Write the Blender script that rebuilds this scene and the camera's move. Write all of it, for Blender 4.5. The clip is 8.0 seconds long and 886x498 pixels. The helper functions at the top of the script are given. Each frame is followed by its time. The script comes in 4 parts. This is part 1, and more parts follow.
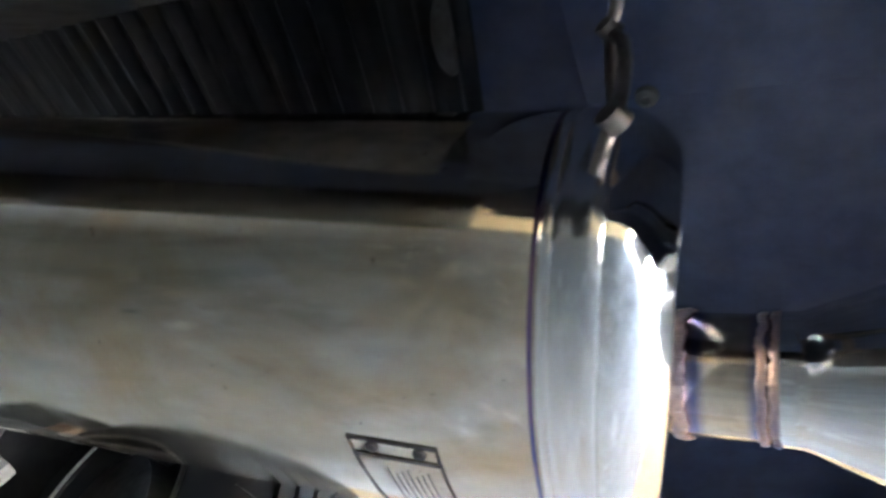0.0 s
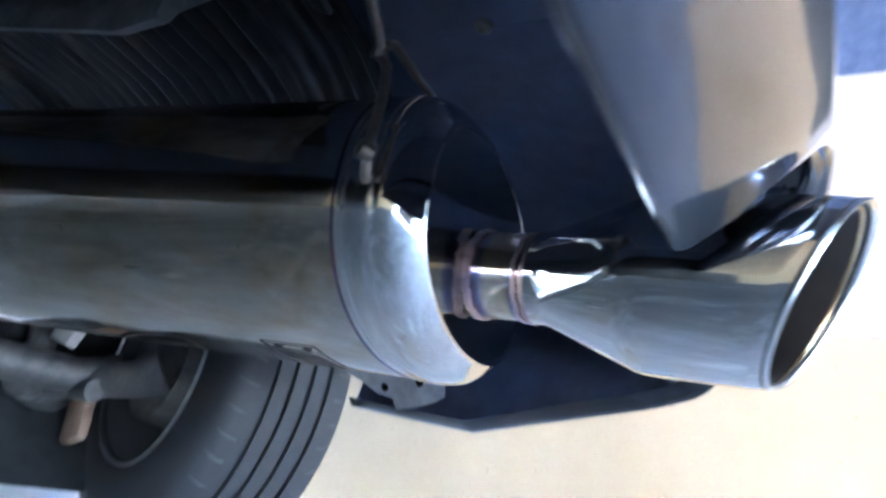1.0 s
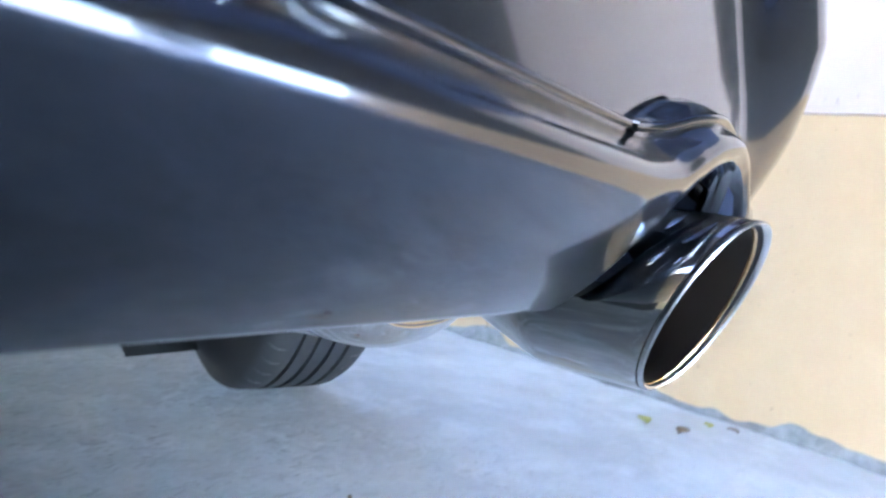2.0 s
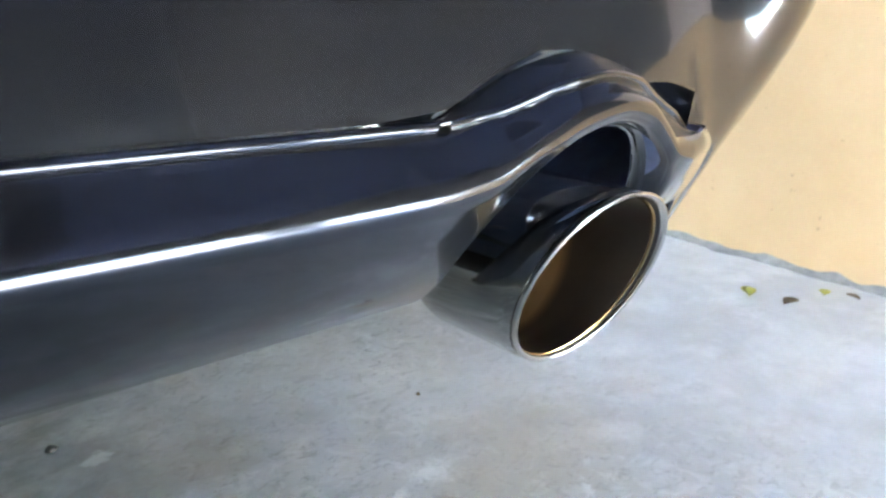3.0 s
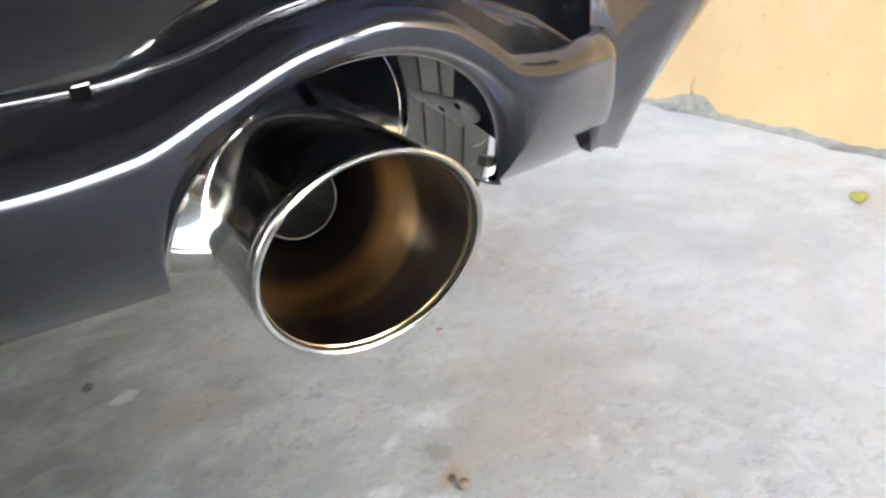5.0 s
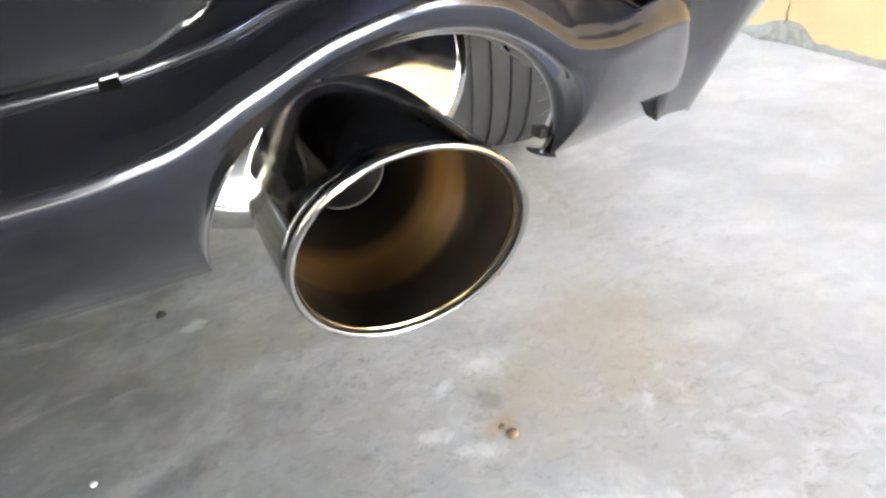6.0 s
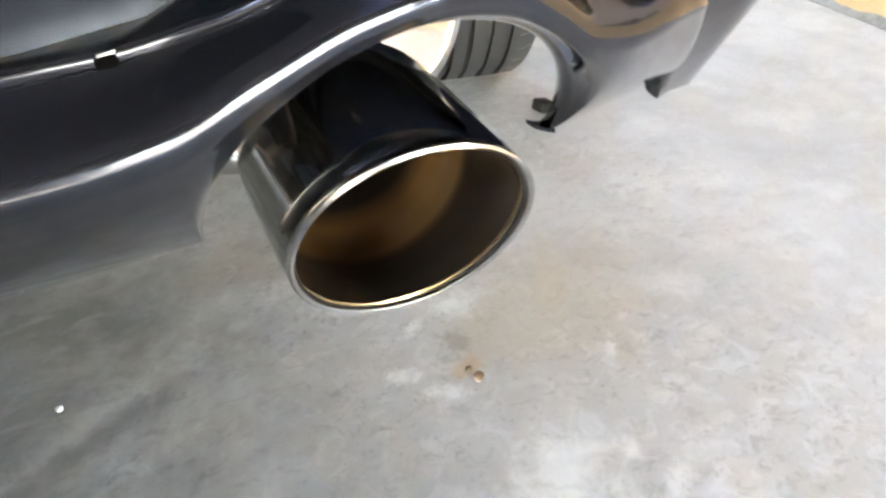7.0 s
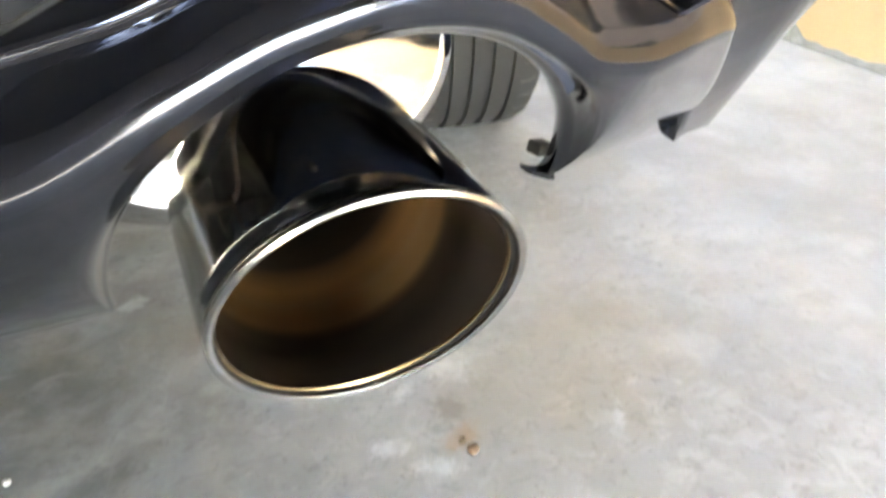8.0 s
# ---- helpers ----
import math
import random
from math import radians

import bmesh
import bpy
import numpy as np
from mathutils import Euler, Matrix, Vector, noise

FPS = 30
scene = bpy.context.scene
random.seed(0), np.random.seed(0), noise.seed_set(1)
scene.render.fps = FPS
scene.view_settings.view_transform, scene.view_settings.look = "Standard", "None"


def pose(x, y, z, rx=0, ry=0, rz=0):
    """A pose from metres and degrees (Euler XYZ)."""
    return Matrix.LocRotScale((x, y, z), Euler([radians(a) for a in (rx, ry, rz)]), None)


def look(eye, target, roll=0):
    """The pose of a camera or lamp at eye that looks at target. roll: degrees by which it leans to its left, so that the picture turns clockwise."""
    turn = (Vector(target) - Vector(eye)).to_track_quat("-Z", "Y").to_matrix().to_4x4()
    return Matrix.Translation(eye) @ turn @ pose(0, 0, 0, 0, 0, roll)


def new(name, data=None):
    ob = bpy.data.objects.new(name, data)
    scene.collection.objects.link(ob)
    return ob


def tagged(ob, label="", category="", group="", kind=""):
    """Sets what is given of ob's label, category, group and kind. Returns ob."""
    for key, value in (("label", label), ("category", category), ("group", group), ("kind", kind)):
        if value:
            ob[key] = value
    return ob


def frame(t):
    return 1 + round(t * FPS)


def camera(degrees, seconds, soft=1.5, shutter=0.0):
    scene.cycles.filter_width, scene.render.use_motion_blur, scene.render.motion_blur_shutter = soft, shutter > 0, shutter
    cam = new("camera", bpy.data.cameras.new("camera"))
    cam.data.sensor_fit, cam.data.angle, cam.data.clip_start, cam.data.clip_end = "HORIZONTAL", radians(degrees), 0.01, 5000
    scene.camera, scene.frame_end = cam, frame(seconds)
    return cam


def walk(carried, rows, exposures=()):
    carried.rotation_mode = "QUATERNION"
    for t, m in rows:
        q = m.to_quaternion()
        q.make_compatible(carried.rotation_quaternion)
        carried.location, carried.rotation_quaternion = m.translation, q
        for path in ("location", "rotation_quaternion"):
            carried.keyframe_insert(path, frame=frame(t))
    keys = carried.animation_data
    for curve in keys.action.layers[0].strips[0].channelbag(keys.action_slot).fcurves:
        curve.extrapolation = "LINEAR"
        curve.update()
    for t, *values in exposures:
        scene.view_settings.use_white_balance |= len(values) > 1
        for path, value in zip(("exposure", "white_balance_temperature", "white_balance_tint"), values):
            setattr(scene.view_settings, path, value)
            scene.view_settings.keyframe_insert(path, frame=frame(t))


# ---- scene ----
cam = camera(67.3, 8.0, soft=2.5, shutter=0.5)
PATH = [
    (0, (-0.3252, 0.1711, 0.2149), (-0.0004, 0.4117, 0.5092), 23.81),
    (0.3, (-0.3535, 0.1317, 0.2233), (-0.0189, 0.3719, 0.5067), 20.52),
    (0.5, (-0.3766, 0.0988, 0.2255), (-0.0270, 0.3494, 0.4804), 18.38),
    (0.6, (-0.3915, 0.0809, 0.2233), (-0.0307, 0.3326, 0.4610), 17.36),
    (0.8, (-0.4174, 0.0418, 0.2387), (-0.0334, 0.2961, 0.4331), 16.11),
    (0.9, (-0.4218, 0.0167, 0.2539), (-0.0284, 0.2703, 0.4297), 15.68),
    (1, (-0.4328, -0.0124, 0.2780), (-0.0341, 0.2499, 0.4271), 15.41),
    (1.2, (-0.4386, -0.0486, 0.3247), (-0.0289, 0.2177, 0.4304), 14.22),
    (2.3, (-0.4418, -0.1600, 0.5126), (-0.0597, 0.1543, 0.4404), 5.21),
    (2.5, (-0.4048, -0.1989, 0.5359), (-0.0352, 0.1243, 0.4411), 2.92),
    (2.7, (-0.3707, -0.2209, 0.5526), (-0.0296, 0.1217, 0.4250), 1.83),
    (3, (-0.3200, -0.2303, 0.5684), (-0.0085, 0.1314, 0.4194), 0.65),
    (3.5, (-0.2577, -0.2483, 0.6039), (0.0224, 0.1166, 0.4080), -2.47),
    (3.6, (-0.2432, -0.2526, 0.6034), (0.0358, 0.1062, 0.3950), -2.22),
    (4, (-0.1872, -0.2650, 0.5826), (0.0620, 0.0945, 0.3404), -3.82),
    (4.2, (-0.1587, -0.2686, 0.5816), (0.0872, 0.0987, 0.3478), -5.04),
    (5.3, (-0.0927, -0.2719, 0.5605), (0.0936, 0.1428, 0.3523), -7.73),
    (5.5, (-0.0854, -0.2798, 0.5634), (0.0824, 0.1334, 0.3372), -8.26),
    (6, (-0.0767, -0.2529, 0.5851), (0.0702, 0.1515, 0.3303), -8.40),
    (6.5, (-0.0703, -0.2339, 0.5944), (0.0599, 0.1497, 0.3013), -8.47),
    (6.9, (-0.0736, -0.2326, 0.6073), (0.0834, 0.1247, 0.2948), -4.16),
    (7, (-0.0830, -0.2261, 0.6124), (0.0719, 0.1352, 0.3034), -3.46),
    (7.5, (-0.0823, -0.1778, 0.6010), (0.0887, 0.1612, 0.2756), -1.61),
    (8, (-0.0484, -0.1797, 0.5790), (0.1145, 0.2019, 0.3000), -3.16),
]
walk(cam, [(t, look(eye, target, roll)) for t, eye, target, roll in PATH],
     exposures=[(0.0, 7.0, 6500, 15), (0.5, 7.05, 5650, 16), (1.2, 6.1, 5050, 14), (2.3, 5.95, 5600, 14), (3.0, 6.05, 6500, 11), (3.5, 6.15, 6950, 12), (4.0, 5.95, 7350, 14), (5.3, 6.4, 7600, 14), (6.3, 6.5, 7750, 14), (7.0, 6.33, 7850, 14), (7.5, 6.36, 7900, 14), (8.0, 6.38, 7900, 13)])

# ---- light ----
world = bpy.data.worlds.new("sky")
scene.world = world
world.use_nodes = True
wn = world.node_tree.nodes
sky = wn.new("ShaderNodeTexSky")
sky.sky_type = "NISHITA"
sky.sun_disc = False
sky.sun_elevation = radians(34)
sky.sun_rotation = radians(266)
wn["Background"].inputs["Strength"].default_value = 0.15
world.node_tree.links.new(sky.outputs["Color"], wn["Background"].inputs["Color"])
sun = new("sun", bpy.data.lights.new("sun", "SUN"))
sun.data.energy = 5.0
sun.data.angle = radians(1.5)
sun.data.color = (1.0, 0.97, 0.93)
sun.matrix_world = look((-1.4, -0.1, 0.95), (0, 0, 0))


# ---- materials ----
class Mat:
    """A small node builder round the Principled shader."""

    def __init__(self, name, **inputs):
        self.m = bpy.data.materials.new(name)
        self.m.use_nodes = True
        self.n, self.l = self.m.node_tree.nodes, self.m.node_tree.links
        self.b = self.n["Principled BSDF"]
        for key, value in inputs.items():
            self.b.inputs[key.replace("_", " ")].default_value = value
        self.tc = self.n.new("ShaderNodeTexCoord").outputs["Object"]

    def noise(self, scale, detail=4.0, rough=0.6, stretch=None, distort=0.0):
        n = self.n.new("ShaderNodeTexNoise")
        n.inputs["Scale"].default_value, n.inputs["Detail"].default_value = scale, detail
        n.inputs["Roughness"].default_value, n.inputs["Distortion"].default_value = rough, distort
        src = self.tc
        if stretch:
            mp = self.n.new("ShaderNodeMapping")
            mp.inputs["Scale"].default_value = stretch
            self.l.new(src, mp.inputs["Vector"])
            src = mp.outputs["Vector"]
        self.l.new(src, n.inputs["Vector"])
        return n.outputs["Fac"]

    def ramp(self, fac, *stops):
        r = self.n.new("ShaderNodeValToRGB")
        while len(r.color_ramp.elements) < len(stops):
            r.color_ramp.elements.new(0.5)
        for e, (p, c) in zip(r.color_ramp.elements, stops):
            e.position = p
            e.color = (*c, 1) if isinstance(c, tuple) else (c, c, c, 1)
        self.l.new(fac, r.inputs["Fac"])
        return r.outputs["Color"]

    def mix(self, fac, a, b, mode="MIX"):
        x = self.n.new("ShaderNodeMix")
        x.data_type, x.blend_type = "RGBA", mode
        for sock, v in ((x.inputs[0], fac), (x.inputs[6], a), (x.inputs[7], b)):
            if isinstance(v, bpy.types.NodeSocket):
                self.l.new(v, sock)
            else:
                sock.default_value = v if not isinstance(v, tuple) else (*v, 1)
        return x.outputs[2]

    def to(self, name, socket):
        self.l.new(socket, self.b.inputs[name])
        return self

    def bump(self, height, strength, distance):
        b = self.n.new("ShaderNodeBump")
        b.inputs["Strength"].default_value, b.inputs["Distance"].default_value = strength, distance
        self.l.new(height, b.inputs["Height"])
        self.l.new(b.outputs["Normal"], self.b.inputs["Normal"])
        return self


def blot(k, base, colour, amount, x, y, rx, ry, turn=0.0, ragged=0.5, scale=40.0, soft=0.8, z=0.0, rz=1.0, tilt=0.0):
    """A stain of ragged outline round (x, y), laid over the base colour."""
    mp = k.n.new("ShaderNodeMapping")
    mp.vector_type = "TEXTURE"
    mp.inputs["Location"].default_value = (x, y, z)
    mp.inputs["Rotation"].default_value = (0, radians(tilt), radians(turn))
    mp.inputs["Scale"].default_value = (rx, ry, rz)
    k.l.new(k.tc, mp.inputs["Vector"])
    ln = k.n.new("ShaderNodeVectorMath")
    ln.operation = "LENGTH"
    k.l.new(mp.outputs["Vector"], ln.inputs[0])
    off = k.n.new("ShaderNodeMath")
    off.operation = "MULTIPLY_ADD"
    k.l.new(k.noise(scale, 8, 0.68, distort=0.5), off.inputs[0])
    off.inputs[1].default_value = 4.0 * ragged
    k.l.new(ln.outputs["Value"], off.inputs[2])
    mr = k.n.new("ShaderNodeMapRange")
    mr.interpolation_type = "SMOOTHSTEP"
    mr.inputs["From Min"].default_value, mr.inputs["From Max"].default_value = 1.0 + 2 * ragged + 0.5 * soft, 1.0 + 2 * ragged - 0.5 * soft
    mr.inputs["To Max"].default_value = amount
    k.l.new(off.outputs[0], mr.inputs["Value"])
    return k.mix(mr.outputs["Result"], base, colour)


def concrete():
    k = Mat("concrete", Roughness=0.75)
    c = k.ramp(k.noise(1.7, 4, 0.5), (0.36, (0.52, 0.52, 0.51)), (0.62, (0.67, 0.67, 0.665)))
    c = k.mix(k.ramp(k.noise(7, 6, 0.58, distort=0.4), (0.44, 0.0), (0.66, 0.42)), c, (0.40, 0.41, 0.40))
    c = k.mix(k.ramp(k.noise(5, 7, 0.62), (0.52, 0.0), (0.68, 0.6)), c, (0.76, 0.76, 0.755))
    c = k.mix(k.ramp(k.noise(4.0, 6, 0.6, distort=0.2), (0.54, 0.0), (0.70, 0.30)), c, (0.46, 0.42, 0.35))
    # trowelled cement skin: pale curls and dark flecks, stronger behind the car than by the wall
    sep = k.n.new("ShaderNodeSeparateXYZ")
    k.l.new(k.tc, sep.inputs[0])
    worn = k.n.new("ShaderNodeMapRange")
    worn.inputs["From Min"].default_value, worn.inputs["From Max"].default_value = 0.75, 0.30
    worn.inputs["To Min"].default_value = 0.22
    k.l.new(sep.outputs["X"], worn.inputs["Value"])
    skin = k.mix(1.0, worn.outputs["Result"], k.ramp(k.noise(3.1, 4, 0.6), (0.38, 0.35), (0.60, 1.0)), "MULTIPLY")
    c = k.mix(k.mix(1.0, skin, k.ramp(k.noise(26, 4, 0.55, distort=1.3), (0.50, 0.0), (0.66, 0.55)), "MULTIPLY"), c, (0.80, 0.80, 0.79))
    c = k.mix(k.mix(1.0, skin, k.ramp(k.noise(34, 6, 0.66, distort=0.9, stretch=(1, 1.5, 1)), (0.53, 0.0), (0.66, 0.62)), "MULTIPLY"), c, (0.26, 0.26, 0.25))
    c = k.mix(k.mix(1.0, skin, k.ramp(k.noise(75, 4, 0.6), (0.60, 0.0), (0.70, 0.5)), "MULTIPLY"), c, (0.20, 0.18, 0.155))
    c = blot(k, c, (0.50, 0.44, 0.34), 0.55, 0.304, 0.318, 0.15, 0.11, 30, 0.5, 12, 1.4)
    # shade under the car painted over parking dirt, with worn and brownish spots
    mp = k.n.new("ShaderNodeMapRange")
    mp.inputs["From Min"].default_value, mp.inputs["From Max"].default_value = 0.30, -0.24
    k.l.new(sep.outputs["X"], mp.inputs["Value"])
    shade_dirt = k.mix(1.0, mp.outputs["Result"], k.ramp(k.noise(4.5, 6, 0.6, distort=0.5), (0.32, 0.45), (0.58, 1.0)), "MULTIPLY")
    shade_grime = k.ramp(k.noise(5.5, 5, 0.6, distort=0.3), (0.40, (0.115, 0.124, 0.119)), (0.60, (0.17, 0.157, 0.132)))
    c = k.mix(k.ramp(shade_dirt, (0.0, 0.0), (1.0, 0.86)), c, shade_grime)
    # painted shade again, deeper the further in under the car
    far_shade = k.n.new("ShaderNodeMapRange")
    far_shade.inputs["From Min"].default_value, far_shade.inputs["From Max"].default_value = -0.08, -0.90
    k.l.new(sep.outputs["X"], far_shade.inputs["Value"])
    c = k.mix(k.ramp(far_shade.outputs["Result"], (0.0, 0.0), (0.41, 0.46), (1.0, 0.9)), c, (0.070, 0.074, 0.070))
    c = k.mix(k.ramp(k.noise(9, 6, 0.6, stretch=(0.75, 1.6, 1), distort=0.8), (0.54, 0.0), (0.70, 0.30)), c, (0.48, 0.49, 0.48))
    c = blot(k, c, (0.44, 0.44, 0.42), 0.5, -0.270, 0.392, 0.085, 0.014, 24, 1.2, 30, 2.2)
    c = blot(k, c, (0.11, 0.115, 0.11), 0.50, -0.255, 0.370, 0.085, 0.016, 24, 1.0, 26, 2.0)
    c = blot(k, c, (0.30, 0.26, 0.20), 0.45, -0.06, 0.60, 0.10, 0.06, -25, 0.5, 18, 1.3)
    c = blot(k, c, (0.62, 0.62, 0.61), 0.45, -0.16, 0.70, 0.020, 0.014, 0, 0.8, 60, 0.8)
    # dried plaster and cement spills
    white = (0.84, 0.84, 0.83)
    c = blot(k, c, white, 0.70, 0.176, 0.092, 0.052, 0.036, 20, 0.9, 32, 2.0)
    c = blot(k, c, white, 0.60, 0.183, 0.374, 0.026, 0.019, -30, 1.0, 60, 1.8)
    for x, y, r, turn in ((0.322, 0.215, 0.013, 60), (0.254, 0.082, 0.014, 75), (0.075, 0.290, 0.020, -20), (0.112, 0.244, 0.022, -25), (0.12, 0.36, 0.014, 30), (0.27, 0.03, 0.02, 40)):
        c = blot(k, c, white, 0.58, x, y, r, 0.45 * r, turn, 1.1, 70, 1.8)
    c = blot(k, c, (0.50, 0.34, 0.19), 0.60, 0.150, 0.266, 0.024, 0.014, 20, 0.6, 50, 1.2)
    c = blot(k, c, (0.26, 0.22, 0.18), 0.45, 0.158, 0.312, 0.014, 0.020, 10, 0.6, 60, 0.8)
    return k.to("Base Color", c).bump(k.noise(45, 8, 0.7), 0.22, 0.004).m


def wall_paint(name, dark, light):
    k = Mat(name, Roughness=0.8)
    c = k.ramp(k.noise(2.5, 6, 0.6), (0.3, dark), (0.7, light))
    c = k.mix(k.ramp(k.noise(45, 3, 0.5), (0.70, 0.0), (0.76, 0.5)), c, (0.25, 0.18, 0.10))
    return k.to("Base Color", c).bump(k.noise(30, 5), 0.3, 0.004).m


def car_paint():
    k = Mat("grey_car_paint", Roughness=0.25, Metallic=0.9)
    c = k.mix(k.noise(7, 4), (0.026, 0.029, 0.041), (0.046, 0.050, 0.063))
    # pale ragged marks along the seam and a near-black mark below the ridge
    for x, z, rx, rz, tilt in ((-0.242, 0.5325, 0.026, 0.0045, -4), (-0.105, 0.5330, 0.022, 0.0040, -4), (-0.062, 0.543, 0.030, 0.0055, -22), (-0.055, 0.514, 0.009, 0.004, -30)):
        c = blot(k, c, (0.10, 0.105, 0.12), 0.4, x, 0.035, rx, 0.06, 0, 0.75, 90, 1.3, z, rz, tilt)
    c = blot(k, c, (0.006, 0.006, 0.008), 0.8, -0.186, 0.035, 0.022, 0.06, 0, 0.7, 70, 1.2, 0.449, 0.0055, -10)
    k.b.inputs["Coat Weight"].default_value = 1.0
    k.b.inputs["Coat IOR"].default_value = 1.4
    k.b.inputs["Coat Roughness"].default_value = 0.05
    mp = k.n.new("ShaderNodeMapRange")
    mp.inputs["To Min"].default_value, mp.inputs["To Max"].default_value = 0.12, 0.17
    k.l.new(k.noise(14, 5), mp.inputs["Value"])
    return k.to("Base Color", c).to("Roughness", mp.outputs["Result"]).m


def black_plastic():
    k = Mat("black_plastic", Roughness=0.55)
    c = k.ramp(k.noise(30, 5), (0.3, 0.012), (0.7, 0.03))
    return k.to("Base Color", c).bump(k.noise(300, 3), 0.2, 0.001).m


def steel(name, rough=0.12, tint=1.0, heat=False):
    k = Mat(name, Metallic=1.0, Roughness=rough)
    base = k.ramp(k.noise(6, 5), (0.3, (0.60 * tint, 0.59 * tint, 0.57 * tint)), (0.7, (0.70 * tint, 0.69 * tint, 0.67 * tint)))
    if heat:
        base = k.mix(0.55, base, (0.62 * tint, 0.56 * tint, 0.45 * tint))
        base = k.mix(k.ramp(k.noise(7, 6, 0.65, distort=0.6), (0.40, 0.0), (0.64, 0.9)), base, (0.40, 0.31, 0.19))
        base = k.mix(k.ramp(k.noise(160, 3, 0.5), (0.70, 0.0), (0.76, 0.7)), base, (0.10, 0.08, 0.06))
    r = k.ramp(k.noise(20, 6, stretch=(1, 1, 6)), (0.3, max(rough - 0.05, 0.02)), (0.7, rough + 0.08))
    return k.to("Base Color", base).to("Roughness", r).bump(k.noise(9, 3), 0.05, 0.004).m


M_CONC, M_WALL, M_WALL_UP = concrete(), wall_paint("peach_wall_paint", (0.50, 0.345, 0.185), (0.57, 0.41, 0.24)), wall_paint("pale_wall_paint", (0.52, 0.415, 0.36), (0.57, 0.475, 0.415))
M_PAINT, M_BLACK = car_paint(), black_plastic()
M_POL, M_CAN = steel("polished_steel", 0.05), steel("brushed_heat_stained_steel", 0.10, 0.78, heat=True)
M_RUB = Mat("tyre_rubber", Roughness=0.8, Base_Color=(0.03, 0.03, 0.032, 1)).m
M_ALLOY = steel("alloy_rim", 0.35)


def lip_steel():
    k = Mat("worn_steel_lip", Metallic=1.0, Roughness=0.24)
    return k.to("Base Color", k.mix(k.noise(70, 3, 0.5), (0.50, 0.49, 0.47), (0.72, 0.71, 0.69))).m


M_LIP = lip_steel()
M_RIMIN = Mat("dark_rim_paint", Roughness=0.5, Base_Color=(0.035, 0.035, 0.037, 1)).m
M_BAND, M_ETCH = steel("folded_steel", 0.18), Mat("etched_line", Metallic=0.8, Roughness=0.5, Base_Color=(0.05, 0.04, 0.04, 1)).m


def dusty(name, dark, light, rough=0.7, metal=0.0):
    k = Mat(name, Roughness=rough, Metallic=metal)
    c = k.ramp(k.noise(25, 6, 0.65), (0.35, dark), (0.65, light))
    return k.to("Base Color", c).bump(k.noise(120, 4), 0.3, 0.001).m


M_PRIMER = dusty("grey_primed_steel", (0.20, 0.205, 0.22), (0.36, 0.365, 0.38), 0.5, 0.2)
M_BARE = dusty("dusty_metal", (0.10, 0.095, 0.09), (0.22, 0.21, 0.20), 0.55, 0.4)
M_AXLE = dusty("dark_dull_metal", (0.045, 0.044, 0.044), (0.11, 0.102, 0.098), 0.5, 0.3)
M_RUST = dusty("rusty_metal", (0.13, 0.075, 0.045), (0.25, 0.165, 0.11))
M_HANGER = dusty("brown_dull_steel", (0.10, 0.08, 0.065), (0.26, 0.21, 0.17), 0.38, 0.8)
M_CEMENT = dusty("rough_cement", (0.17, 0.17, 0.165), (0.30, 0.30, 0.29), 0.85)
M_BROWN = dusty("light_block_brown", (0.26, 0.185, 0.105), (0.34, 0.25, 0.15), 0.8)
M_CREAM = dusty("pale_rubber", (0.35, 0.33, 0.30), (0.55, 0.53, 0.50))
M_SIPE = dusty("dusty_rubber", (0.05, 0.05, 0.05), (0.16, 0.155, 0.15))
M_VOID = Mat("hole_black", Roughness=1.0, Base_Color=(0.002, 0.002, 0.002, 1), Specular_IOR_Level=0.0).m
# for the unseen backdrop, kept near black so the cover reflects dark
M_BACK = dusty("unseen_backdrop_dark", (0.007, 0.008, 0.011), (0.014, 0.015, 0.019), 0.8)
# for the unseen overhead sheet, near black so the paint reflects dark
M_SHADE = dusty("overhead_shade_sheet", (0.010, 0.011, 0.015), (0.019, 0.021, 0.027), 0.8)
# for unseen sheets whose blue is meant for reflections in the skirt
M_SHEET = dusty("blue_reflection_sheet", (0.060, 0.080, 0.150), (0.100, 0.125, 0.215), 0.8)
M_OLIVE = dusty("olive_sheet", (0.040, 0.040, 0.037), (0.066, 0.066, 0.058), 0.7)
M_LINING = dusty("blue_grey_plastic", (0.052, 0.066, 0.120), (0.080, 0.100, 0.172), 0.5)
M_RIB = dusty("ribbed_black_plastic", (0.008, 0.008, 0.008), (0.018, 0.018, 0.018), 0.42)
M_LEAF = dusty("yellow_leaf", (0.30, 0.30, 0.05), (0.55, 0.50, 0.10))
M_SPLASH = dusty("dried_plaster", (0.48, 0.48, 0.47), (0.70, 0.70, 0.69), 0.85)
M_DRY = dusty("dry_leaf", (0.10, 0.07, 0.04), (0.24, 0.17, 0.09))
def soot():
    """Brown heat stain deep inside the tip, between a sooty mouth and a black throat."""
    k = Mat("brown_soot", Roughness=0.3, Metallic=0.65)
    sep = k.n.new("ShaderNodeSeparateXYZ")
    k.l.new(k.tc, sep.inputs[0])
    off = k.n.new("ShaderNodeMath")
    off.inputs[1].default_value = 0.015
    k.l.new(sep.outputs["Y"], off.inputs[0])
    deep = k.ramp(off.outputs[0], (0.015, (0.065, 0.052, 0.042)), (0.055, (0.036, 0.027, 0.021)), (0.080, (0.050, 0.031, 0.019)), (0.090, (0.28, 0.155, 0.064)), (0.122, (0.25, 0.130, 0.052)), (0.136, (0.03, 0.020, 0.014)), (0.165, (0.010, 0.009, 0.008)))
    return k.to("Base Color", deep).m


M_SOOT = soot()
